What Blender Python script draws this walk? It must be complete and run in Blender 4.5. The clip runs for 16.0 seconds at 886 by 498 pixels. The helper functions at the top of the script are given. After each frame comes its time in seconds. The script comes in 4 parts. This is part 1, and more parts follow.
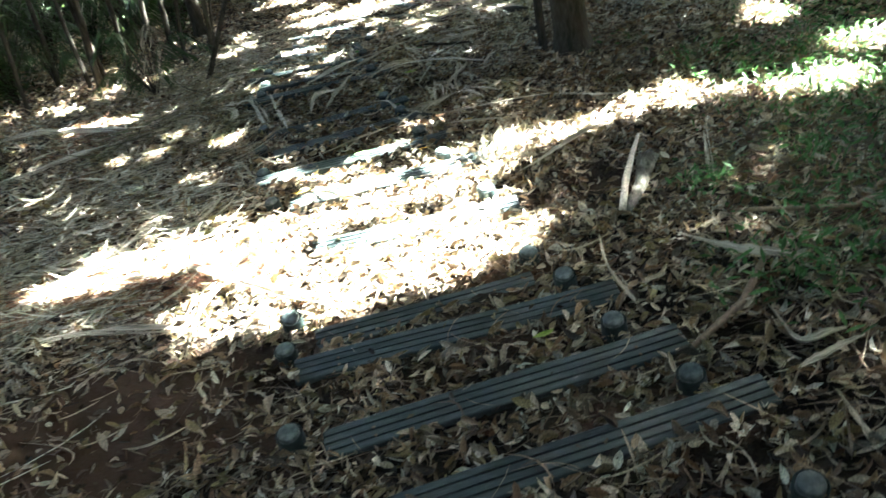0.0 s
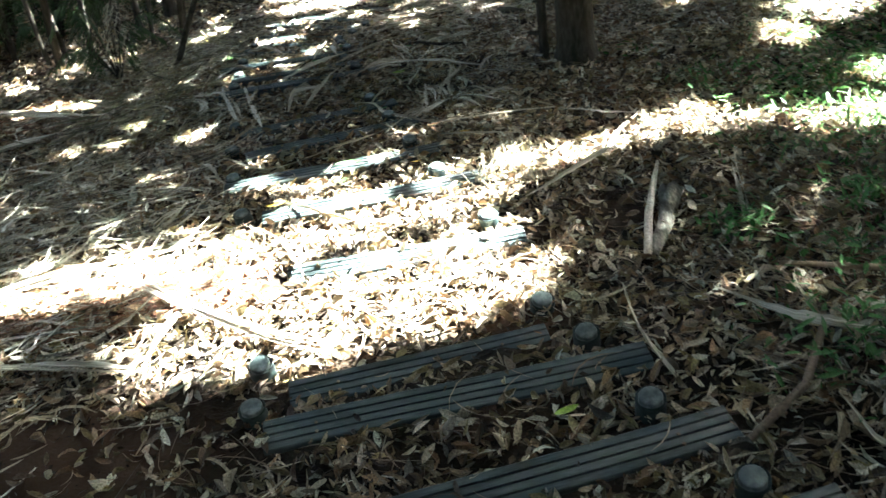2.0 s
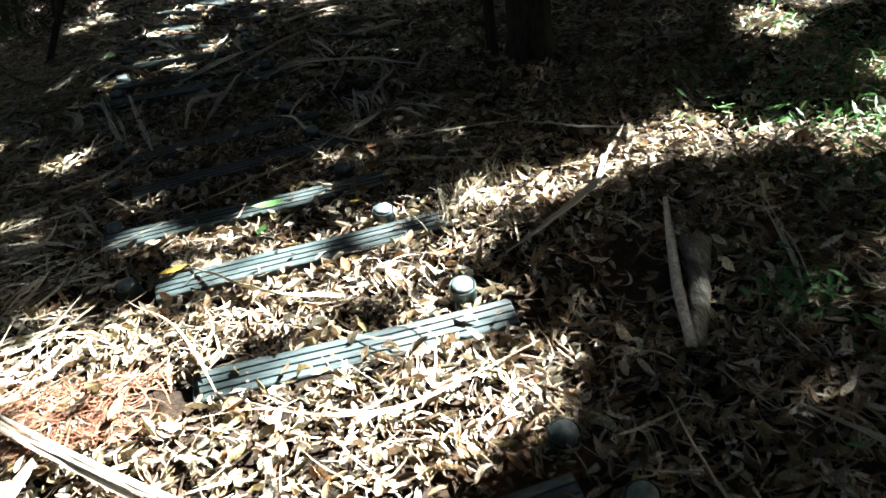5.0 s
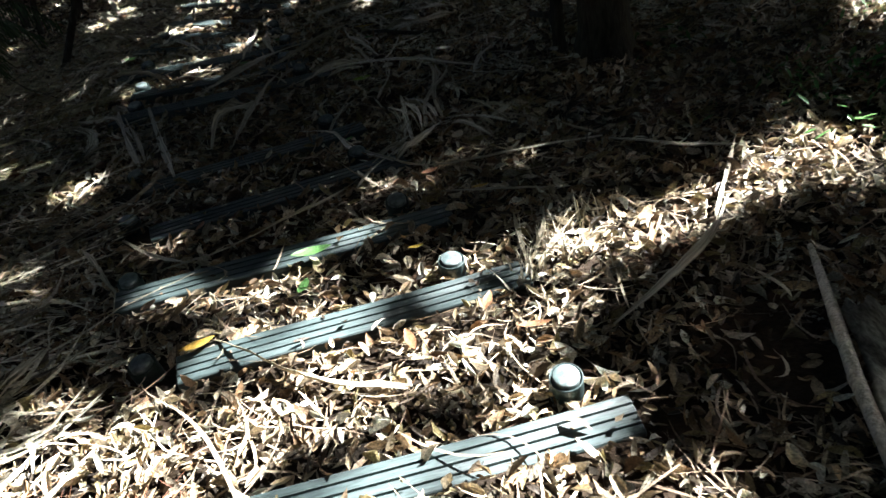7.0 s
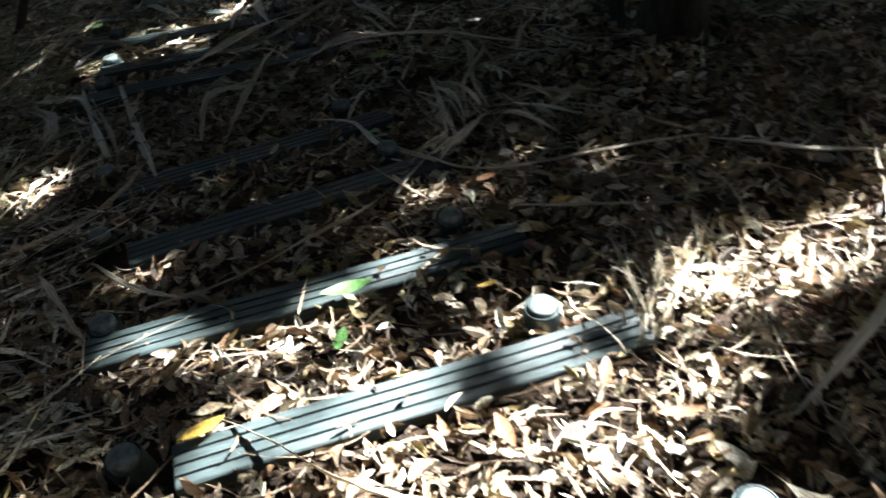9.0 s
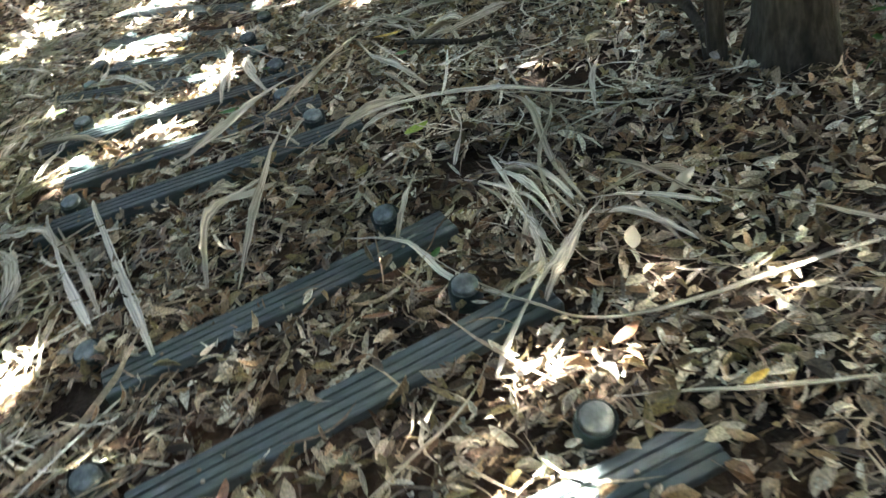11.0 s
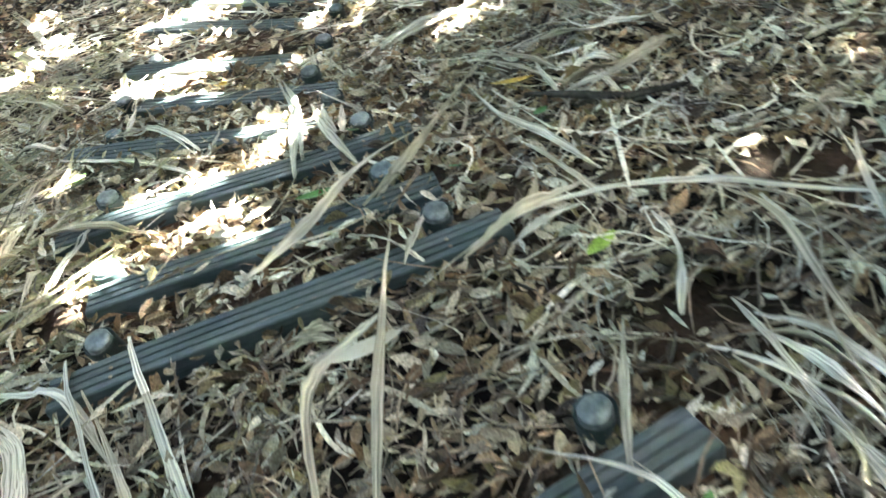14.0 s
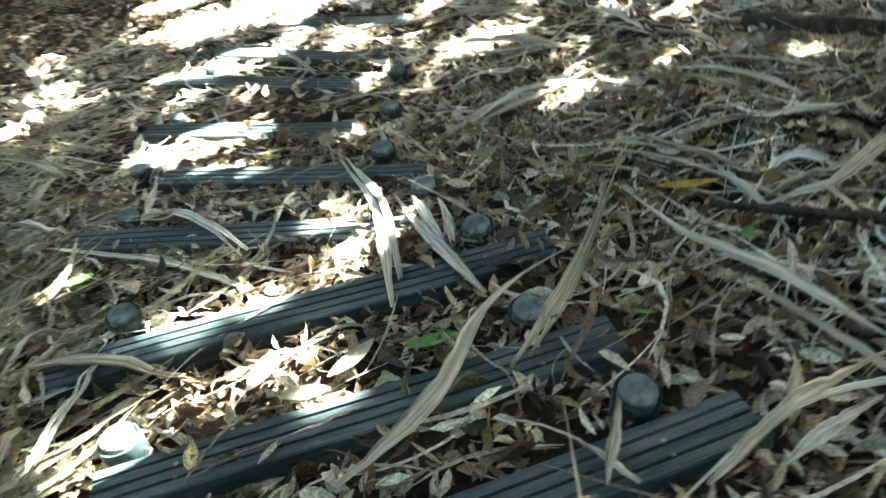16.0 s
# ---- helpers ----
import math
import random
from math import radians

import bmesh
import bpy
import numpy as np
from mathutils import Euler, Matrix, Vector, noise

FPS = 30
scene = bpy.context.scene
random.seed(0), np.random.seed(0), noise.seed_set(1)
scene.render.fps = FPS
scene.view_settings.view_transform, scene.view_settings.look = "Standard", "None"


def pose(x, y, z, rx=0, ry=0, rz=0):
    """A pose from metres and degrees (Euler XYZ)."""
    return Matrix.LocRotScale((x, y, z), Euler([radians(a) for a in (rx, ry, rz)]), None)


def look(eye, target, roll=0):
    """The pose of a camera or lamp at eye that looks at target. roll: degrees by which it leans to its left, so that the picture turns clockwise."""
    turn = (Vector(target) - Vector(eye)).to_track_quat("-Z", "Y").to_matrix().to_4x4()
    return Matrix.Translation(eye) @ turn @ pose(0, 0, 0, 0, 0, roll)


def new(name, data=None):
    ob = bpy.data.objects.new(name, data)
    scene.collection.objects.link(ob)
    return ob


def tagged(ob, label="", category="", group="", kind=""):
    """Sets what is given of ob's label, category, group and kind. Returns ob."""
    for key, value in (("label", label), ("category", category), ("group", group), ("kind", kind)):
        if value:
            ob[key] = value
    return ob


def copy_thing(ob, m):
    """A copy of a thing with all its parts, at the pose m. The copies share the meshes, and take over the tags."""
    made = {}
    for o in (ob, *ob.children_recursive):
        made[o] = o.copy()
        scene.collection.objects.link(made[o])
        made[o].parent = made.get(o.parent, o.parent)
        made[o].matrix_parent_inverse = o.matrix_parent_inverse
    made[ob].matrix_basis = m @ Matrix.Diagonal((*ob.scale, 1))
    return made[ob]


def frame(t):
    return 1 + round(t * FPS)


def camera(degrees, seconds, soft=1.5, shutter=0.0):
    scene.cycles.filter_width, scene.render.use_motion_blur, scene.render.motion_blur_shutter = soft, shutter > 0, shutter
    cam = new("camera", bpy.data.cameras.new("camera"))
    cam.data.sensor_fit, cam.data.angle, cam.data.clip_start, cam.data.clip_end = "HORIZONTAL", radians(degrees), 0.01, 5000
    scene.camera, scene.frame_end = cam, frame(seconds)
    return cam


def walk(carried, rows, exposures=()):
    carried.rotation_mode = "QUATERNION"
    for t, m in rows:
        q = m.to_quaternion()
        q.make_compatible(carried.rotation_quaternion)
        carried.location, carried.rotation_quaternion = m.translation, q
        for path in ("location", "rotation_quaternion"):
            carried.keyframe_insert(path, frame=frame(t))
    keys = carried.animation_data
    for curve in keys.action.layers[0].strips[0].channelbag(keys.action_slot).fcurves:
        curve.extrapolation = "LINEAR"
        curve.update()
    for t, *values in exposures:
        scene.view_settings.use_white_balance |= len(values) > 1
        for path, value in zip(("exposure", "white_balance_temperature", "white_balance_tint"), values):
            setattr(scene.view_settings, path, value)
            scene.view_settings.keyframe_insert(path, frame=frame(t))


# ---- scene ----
# ---- camera and walk ----
cam = camera(57.0, 16.0, soft=1.5, shutter=0.5)
PATH = [
    (0, (1.016, -1.135, 1.576), (0.807, 0.675, 0.752), -13.3),
    (0.5, (1.002, -1.028, 1.609), (0.864, 0.789, 0.786), -10.7),
    (1, (1.007, -0.918, 1.625), (0.799, 0.881, 0.776), -9.9),
    (1.5, (0.96, -0.709, 1.56), (0.77, 1.127, 0.79), -13.5),
    (2, (0.86, -0.61, 1.549), (0.735, 1.195, 0.697), -9.3),
    (2.5, (0.911, -0.511, 1.591), (0.713, 1.303, 0.772), -7.4),
    (3, (0.896, -0.238, 1.528), (0.823, 1.597, 0.738), -12.2),
    (3.2, (0.852, -0.162, 1.497), (0.85, 1.65, 0.652), -12.6),
    (5.3, (0.703, 0.481, 1.5), (0.769, 2.248, 0.566), -8.5),
    (5.5, (0.716, 0.546, 1.524), (0.774, 2.329, 0.621), -8.5),
    (6, (0.629, 0.836, 1.44), (0.726, 2.616, 0.533), -10.3),
    (6.5, (0.616, 0.941, 1.48), (0.683, 2.725, 0.578), -10.5),
    (7, (0.61, 1.095, 1.468), (0.599, 2.844, 0.498), -11.1),
    (7.5, (0.519, 1.264, 1.406), (0.695, 2.984, 0.401), -12.6),
    (8, (0.493, 1.375, 1.45), (0.711, 3.089, 0.443), -5.8),
    (8.5, (0.47, 1.613, 1.377), (0.632, 3.327, 0.36), -8.0),
    (9, (0.34, 1.823, 1.323), (0.397, 3.532, 0.285), -9.5),
    (9.5, (0.29, 2.026, 1.403), (0.319, 3.778, 0.439), -3.3),
    (9.7, (0.289, 2.108, 1.435), (0.307, 3.846, 0.444), -4.5),
    (11.8, (0.165, 3.159, 1.335), (0.236, 4.829, 0.237), -19.9),
    (12, (0.153, 3.21, 1.377), (0.282, 4.864, 0.26), -17.5),
    (12.5, (0.093, 3.353, 1.425), (0.094, 5.048, 0.364), -11.9),
    (13, (0.035, 3.648, 1.326), (0.199, 5.32, 0.24), -15.4),
    (13.5, (-0.048, 3.751, 1.34), (0.062, 5.41, 0.227), -20.0),
    (14, (-0.063, 3.909, 1.356), (-0.054, 5.581, 0.258), -17.6),
    (14.5, (-0.199, 4.209, 1.28), (-0.161, 5.941, 0.281), -15.6),
    (15, (-0.249, 4.314, 1.336), (-0.196, 6.057, 0.356), -13.1),
    (15.5, (-0.248, 4.472, 1.345), (-0.287, 6.237, 0.405), -11.7),
    (16, (-0.379, 4.748, 1.228), (-0.291, 6.483, 0.236), -13.6),
]
EXPOSURES = [(0.0, 6.8, 6150, 2), (2.0, 6.4, 6150, 3), (3.2, 5.75, 6150, 6), (5.3, 4.1, 6150, 8), (7.5, 3.95, 6100, 9), (9.0, 4.4, 6100, 11), (9.7, 5.0, 6150, 12), (11.8, 8.65, 6700, 6), (14.0, 8.65, 6600, 5), (16.0, 7.6, 6350, 1)]
walk(cam, [(t, look(eye, target, roll)) for t, eye, target, roll in PATH], EXPOSURES)

# ---- world and sun ----
SUN_ELEVATION, SUN_FROM = radians(47), math.atan2(0.33, 0.94)      # height, and bearing it comes from (x, y)
SUN_WAY = Vector((math.cos(SUN_FROM) * math.cos(SUN_ELEVATION), math.sin(SUN_FROM) * math.cos(SUN_ELEVATION), math.sin(SUN_ELEVATION)))
world = bpy.data.worlds.new("world")
scene.world = world
world.use_nodes = True
sky = world.node_tree.nodes.new("ShaderNodeTexSky")
sky.sky_type, sky.sun_disc = "NISHITA", False
sky.dust_density, sky.ozone_density = 5.0, 0.3
sky.sun_elevation, sky.sun_rotation = SUN_ELEVATION, math.pi / 2 - SUN_FROM
back = world.node_tree.nodes["Background"]
back.inputs["Strength"].default_value = 0.05
world.node_tree.links.new(sky.outputs[0], back.inputs["Color"])
sun = new("sun", bpy.data.lights.new("sun", "SUN"))
sun.data.energy, sun.data.angle, sun.data.color = 5.0, radians(0.53), (1.0, 0.985, 0.955)
sun.matrix_world = look(SUN_WAY * 50, (0, 0, 0))


# ---- materials ----
def material(name, colours, rough=0.8, scale=30.0, bump=0.2, spread="noise", fine=4.0, specular=0.3, translucent=0.0, swing=(0.62, 1.25)):
    """A surface whose colour runs over a ramp of colours by coarse and fine noise, or by piece ("island" or "object")."""
    m = bpy.data.materials.new(name)
    m.use_nodes = True
    n, link = m.node_tree.nodes, m.node_tree.links.new
    bsdf = n["Principled BSDF"]
    bsdf.inputs["Roughness"].default_value = rough
    bsdf.inputs["Specular IOR Level"].default_value = specular
    where = n.new("ShaderNodeTexCoord")
    a, b = n.new("ShaderNodeTexNoise"), n.new("ShaderNodeTexNoise")
    for tex, s, d in ((a, scale, 4.0), (b, scale * fine, 3.0)):
        tex.inputs["Scale"].default_value, tex.inputs["Detail"].default_value = s, d
        link(where.outputs["Object"], tex.inputs["Vector"])
    ramp = n.new("ShaderNodeValToRGB")
    steps = ramp.color_ramp.elements
    while len(steps) < len(colours):
        steps.new(0.5)
    for k, c in enumerate(colours):
        lo, hi = (0.3, 0.7) if spread == "noise" else (0.0, 1.0)
        steps[k].position, steps[k].color = lo + (hi - lo) * k / max(1, len(colours) - 1), (*c, 1)
    if spread == "island":
        link(n.new("ShaderNodeNewGeometry").outputs["Random Per Island"], ramp.inputs[0])
    elif spread == "object":
        link(n.new("ShaderNodeObjectInfo").outputs["Random"], ramp.inputs[0])
    else:
        link(a.outputs[0], ramp.inputs[0])
    shade = n.new("ShaderNodeMapRange")
    shade.inputs["From Min"].default_value, shade.inputs["From Max"].default_value = 0.3, 0.7
    shade.inputs["To Min"].default_value, shade.inputs["To Max"].default_value = swing
    link(b.outputs[0], shade.inputs["Value"])
    mix = n.new("ShaderNodeMix")
    mix.data_type, mix.blend_type = "RGBA", "MULTIPLY"
    mix.inputs["Factor"].default_value = 1.0
    link(ramp.outputs[0], mix.inputs["A"])
    link(shade.outputs[0], mix.inputs["B"])
    link(mix.outputs["Result"], bsdf.inputs["Base Color"])
    rise = n.new("ShaderNodeBump")
    rise.inputs["Strength"].default_value, rise.inputs["Distance"].default_value = bump, 0.01
    link(b.outputs[0], rise.inputs["Height"])
    link(rise.outputs[0], bsdf.inputs["Normal"])
    if translucent:
        glow, blend = n.new("ShaderNodeBsdfTranslucent"), n.new("ShaderNodeMixShader")
        blend.inputs[0].default_value = translucent
        link(mix.outputs["Result"], glow.inputs["Color"])
        link(bsdf.outputs[0], blend.inputs[1])
        link(glow.outputs[0], blend.inputs[2])
        link(blend.outputs[0], n["Material Output"].inputs["Surface"])
    return m


def along_grain(m, squeeze):
    """Stretches a material's noise along x, for fibres."""
    n, link = m.node_tree.nodes, m.node_tree.links.new
    where = next(x for x in n if x.type == "TEX_COORD")
    turn = n.new("ShaderNodeMapping")
    turn.inputs["Scale"].default_value = squeeze
    link(where.outputs["Object"], turn.inputs["Vector"])
    for tex in [x for x in n if x.type == "TEX_NOISE"]:
        link(turn.outputs[0], tex.inputs["Vector"])
    return m


def by_uv(m, squeeze):
    """Runs a material's noise along the piece's own length."""
    n, link = m.node_tree.nodes, m.node_tree.links.new
    where = next(x for x in n if x.type == "TEX_COORD")
    turn = n.new("ShaderNodeMapping")
    turn.inputs["Scale"].default_value = squeeze
    link(where.outputs["UV"], turn.inputs["Vector"])
    for tex in [x for x in n if x.type == "TEX_NOISE"]:
        link(turn.outputs[0], tex.inputs["Vector"])
    return m


# Brown earth taken near black, to colour in the shade between the leaves.
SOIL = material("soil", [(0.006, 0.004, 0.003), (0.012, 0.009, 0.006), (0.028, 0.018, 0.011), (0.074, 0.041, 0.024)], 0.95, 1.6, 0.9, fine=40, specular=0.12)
def earth_stain(m, spots, colour):
    """Patches of another earth colour with frayed edges: centre x, y and half-widths of each."""
    n, link = m.node_tree.nodes, m.node_tree.links.new
    where, fray = next(x for x in n if x.type == "TEX_COORD"), n.new("ShaderNodeTexNoise")
    fray.inputs["Scale"].default_value, fray.inputs["Detail"].default_value = 3.5, 5.0
    link(where.outputs["Object"], fray.inputs["Vector"])
    target = n["Principled BSDF"].inputs["Base Color"]
    source = target.links[0].from_socket
    for x, y, a, b in spots:
        place, ball, sharp, mix = n.new("ShaderNodeMapping"), n.new("ShaderNodeTexGradient"), n.new("ShaderNodeMath"), n.new("ShaderNodeMix")
        place.inputs["Scale"].default_value = (1 / a, 1 / b, 0)
        place.inputs["Location"].default_value = (-x / a, -y / b, 0)
        ball.gradient_type = "SPHERICAL"
        link(where.outputs["Object"], place.inputs["Vector"])
        link(place.outputs[0], ball.inputs["Vector"])
        sharp.operation, sharp.use_clamp = "MULTIPLY", True
        boost = n.new("ShaderNodeMath")
        boost.operation, boost.inputs[1].default_value = "MULTIPLY", 4.0
        link(ball.outputs["Fac"], boost.inputs[0])
        link(boost.outputs[0], sharp.inputs[0])
        link(fray.outputs[0], sharp.inputs[1])
        mix.data_type = "RGBA"
        mix.inputs["B"].default_value = (*colour, 1)
        link(sharp.outputs[0], mix.inputs["Factor"])
        link(source, mix.inputs["A"])
        source = mix.outputs["Result"]
    link(source, target)


earth_stain(SOIL, ((-0.70, 1.32, 0.80, 0.62), (-2.6, 5.9, 0.8, 0.7)), (0.055, 0.033, 0.020))
LITTER = material("leaf_litter", [(0.014, 0.010, 0.007), (0.268, 0.189, 0.110), (0.610, 0.500, 0.329), (0.805, 0.701, 0.525), (0.047, 0.032, 0.019), (0.281, 0.171, 0.091), (0.019, 0.014, 0.009), (0.840, 0.817, 0.647), (0.093, 0.066, 0.038), (0.512, 0.348, 0.195), (0.015, 0.011, 0.008), (0.403, 0.329, 0.159), (0.055, 0.039, 0.023), (0.732, 0.610, 0.427), (0.025, 0.018, 0.011), (0.439, 0.329, 0.189)], 0.5, 40, 0.5, "island", specular=0.28, translucent=0.10, swing=(0.4, 1.3))
# Leaf fragments coloured extra dark, standing in for shade in the litter's gaps.
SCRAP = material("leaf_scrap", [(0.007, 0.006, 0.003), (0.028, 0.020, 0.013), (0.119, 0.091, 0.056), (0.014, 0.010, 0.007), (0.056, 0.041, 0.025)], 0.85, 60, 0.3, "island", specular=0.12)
BLADE = by_uv(material("dry_palm", [(0.444, 0.377, 0.256), (0.678, 0.606, 0.463), (0.816, 0.763, 0.637), (0.478, 0.410, 0.280), (0.724, 0.662, 0.528)], 0.65, 4, 0.8, "object", fine=3, specular=0.25, translucent=0.1, swing=(0.25, 1.25)), (0.09, 0.42, 1.0))
TWIG = material("twig", [(0.12, 0.085, 0.055), (0.24, 0.18, 0.12), (0.32, 0.26, 0.19)], 0.75, 20, 0.4, "object")
PALM_BITS = material("palm_bits", [(0.248, 0.208, 0.142), (0.617, 0.556, 0.405), (0.808, 0.755, 0.605), (0.382, 0.316, 0.214), (0.061, 0.051, 0.035), (0.714, 0.661, 0.519)], 0.6, 12, 0.4, "island", fine=8, swing=(0.5, 1.2))
OLIVE_FROND = material("old_frond", [(0.098, 0.095, 0.042), (0.306, 0.270, 0.144), (0.038, 0.036, 0.018), (0.432, 0.378, 0.243), (0.198, 0.180, 0.081)], 0.55, 12, 0.4, "island", fine=8, swing=(0.5, 1.25))
SHREDS = material("leaf_shreds", [(0.023, 0.017, 0.011), (0.303, 0.224, 0.145), (0.590, 0.505, 0.357), (0.078, 0.055, 0.035), (0.422, 0.338, 0.222), (0.014, 0.010, 0.007)], 0.6, 30, 0.4, "island", swing=(0.5, 1.25))
TWIGS = material("twigs", [(0.10, 0.07, 0.045), (0.24, 0.17, 0.11), (0.36, 0.29, 0.20), (0.16, 0.11, 0.07)], 0.75, 30, 0.3, "island")
PLASTIC = along_grain(material("recycled_plastic", [(0.031, 0.046, 0.045), (0.046, 0.062, 0.060), (0.102, 0.115, 0.112)], 0.48, 6, 0.25, fine=14, specular=0.35), (0.25, 2.0, 2.0))
CAP = material("post_plastic", [(0.054, 0.076, 0.074), (0.078, 0.100, 0.097), (0.151, 0.169, 0.165)], 0.45, 18, 0.2, specular=0.35)
# The post plastic again, darker: the shadow on the shafts is in this colour.
SHADED_SHAFT = material("shaded_shaft", [(0.012, 0.022, 0.021), (0.026, 0.042, 0.040)], 0.5, 18, 0.2)
BARK = along_grain(material("bark", [(0.012, 0.010, 0.007), (0.026, 0.022, 0.015), (0.050, 0.044, 0.032), (0.020, 0.020, 0.013)], 0.9, 9, 0.9, fine=5), (2.0, 2.0, 0.5))
PALE_WOOD = along_grain(material("weathered_wood", [(0.375, 0.338, 0.275), (0.575, 0.525, 0.438), (0.688, 0.637, 0.550)], 0.8, 14, 0.6), (3, 3, 0.4))
SLAB = along_grain(material("loose_bark", [(0.049, 0.042, 0.032), (0.140, 0.136, 0.108), (0.231, 0.231, 0.196)], 0.85, 10, 0.6), (3, 1, 1))
GREEN = material("green_leaf", [(0.049, 0.124, 0.033), (0.081, 0.189, 0.052), (0.130, 0.259, 0.086)], 0.4, 30, 0.2, "island", translucent=0.25)
LIME = material("lime_leaf", [(0.20, 0.32, 0.05), (0.32, 0.42, 0.07)], 0.4, 25, 0.2, translucent=0.2)
YELLOW = material("yellow_leaf", [(0.45, 0.27, 0.04), (0.55, 0.38, 0.08)], 0.5, 25, 0.2, translucent=0.15)
RUSSET = material("russet_leaf", [(0.16, 0.075, 0.035), (0.26, 0.13, 0.065)], 0.55, 25, 0.2, translucent=0.1)
FIBRE = material("rust_fibre", [(0.19, 0.085, 0.045), (0.36, 0.20, 0.11), (0.27, 0.12, 0.065)], 0.8, 20, 0.4, "island")
RED_FIBRE = material("red_fibre", [(0.07, 0.028, 0.016), (0.17, 0.07, 0.038), (0.26, 0.13, 0.07)], 0.85, 20, 0.4, "island")
CANOPY = material("canopy_leaf", [(0.022, 0.048, 0.012), (0.045, 0.080, 0.020)], 0.55, 12, 0.1, "island")
STONE = material("pale_stone", [(0.32, 0.30, 0.26), (0.46, 0.43, 0.38)], 0.85, 20, 0.5)


# ---- mesh helpers ----
def mesh_object(name, verts, faces, mat, parent=None, label="", smooth=True):
    data = bpy.data.meshes.new(name)
    data.from_pydata(verts, [], faces)
    if smooth:
        data.polygons.foreach_set("use_smooth", [True] * len(data.polygons))
    data.materials.append(mat)
    ob = new(name, data)
    if parent:
        ob.parent = parent
    return tagged(ob, label)


def empty(name, m=None):
    ob = new(name)
    ob.empty_display_size = 0.1
    if m is not None:
        ob.matrix_world = m
    return ob


def swarm(name, base, faces, places, turns, sizes, mat, bend=None, sway=None):
    """Many small leaves in one mesh: base (k, 3) shape, places (n, 3), turns (n, 3, 3), sizes (n, 3)."""
    k, count = len(base), len(places)
    shape = base[None] * sizes[:, None]
    if bend is not None:
        shape[:, :, 2] += bend[:, None] * (base[None, :, 0] ** 2) * sizes[:, None, 0]
    if sway is not None:
        shape[:, :, 1] += sway[:, None] * (base[None, :, 0] ** 2 + 0.5 * base[None, :, 0] ** 3) * sizes[:, None, 0]
    points = np.einsum("nij,nkj->nki", turns, shape) + places[:, None]
    data = bpy.data.meshes.new(name)
    loops = np.concatenate([np.array(f) for f in faces])
    starts = np.cumsum([0] + [len(f) for f in faces[:-1]])
    data.vertices.add(k * count)
    data.vertices.foreach_set("co", points.astype(np.float32).ravel())
    data.loops.add(len(loops) * count)
    data.loops.foreach_set("vertex_index", (loops[None] + k * np.arange(count)[:, None]).astype(np.int32).ravel())
    data.polygons.add(len(faces) * count)
    data.polygons.foreach_set("loop_start", (starts[None] + len(loops) * np.arange(count)[:, None]).astype(np.int32).ravel())
    data.update(calc_edges=True)
    data.polygons.foreach_set("use_smooth", [True] * len(data.polygons))
    data.materials.append(mat)
    return new(name, data)


def turned(yaw, tilt_x, tilt_y):
    """Turn matrices (n, 3, 3): about z, after tilts about y and x."""
    cz, sz, cx, sx, cy, sy = np.cos(yaw), np.sin(yaw), np.cos(tilt_x), np.sin(tilt_x), np.cos(tilt_y), np.sin(tilt_y)
    o, i = np.zeros_like(yaw), np.ones_like(yaw)
    def m(*rows):
        return np.stack([np.stack(r, -1) for r in rows], -2)
    return m((cz, -sz, o), (sz, cz, o), (o, o, i)) @ m((cy, o, sy), (o, i, o), (-sy, o, cy)) @ m((i, o, o), (o, cx, -sx), (o, sx, cx))


LEAF = np.array([(-0.5, 0, 0), (-0.22, 0.36, 0.10), (-0.22, 0, 0), (-0.22, -0.36, 0.10), (0.15, 0.42, 0.12), (0.15, 0, 0), (0.15, -0.42, 0.12), (0.5, 0, 0.03)], float)
LEAF_FACES = [(0, 2, 1), (0, 3, 2), (1, 2, 5, 4), (2, 3, 6, 5), (4, 5, 7), (5, 6, 7)]

TORN = np.array([(-0.5, 0.05, 0.02), (-0.30, 0.30, 0.30), (-0.25, 0.02, 0), (-0.32, -0.22, 0.16), (0.05, 0.40, 0.42), (0.10, 0.0, 0), (0.02, -0.38, 0.34), (0.34, 0.22, 0.22), (0.36, -0.02, 0.02), (0.28, -0.30, 0.30), (0.46, 0.10, 0.10), (0.5, -0.06, 0.08)], float)
TORN_FACES = [(0, 2, 1), (0, 3, 2), (1, 2, 5, 4), (2, 3, 6, 5), (4, 5, 8, 7), (5, 6, 9, 8), (7, 8, 10), (8, 11, 10), (8, 9, 11)]

BIT = LEAF[[0, 4, 5, 6, 7]]
BIT_FACES = [(0, 2, 1), (0, 3, 2), (1, 2, 4), (2, 3, 4)]

# ---- ground ----
RISE = ((-5, -0.03), (1, -0.02), (1.5, 0.02), (2.2, 0.03), (3, 0.05), (4, 0.09), (5, 0.10), (5.8, 0.17), (6.6, 0.19), (7, 0.17), (7.7, 0.10), (9, 0.05), (10, 0.02), (30, 0.0))


def top_height(y):
    return np.interp(y, [a for a, _ in RISE], [b for _, b in RISE])


def ground_height(x, y):
    x, y = np.asarray(x, float), np.asarray(y, float)
    near = np.exp(-((x / 9) ** 2) - ((y - 5) / 16) ** 2)
    bumps = 0.014 * np.sin(3.1 * x + 1.3 * y) * np.sin(2.3 * y - 0.7 * x) + 0.008 * np.sin(9.0 * x + 2.0) * np.sin(8.0 * y + 1.0)
    far = 0.25 * (1 - near) * np.sin(0.21 * x + 0.4) * np.sin(0.17 * y)
    return (top_height(y) - 0.036) * near + bumps + far


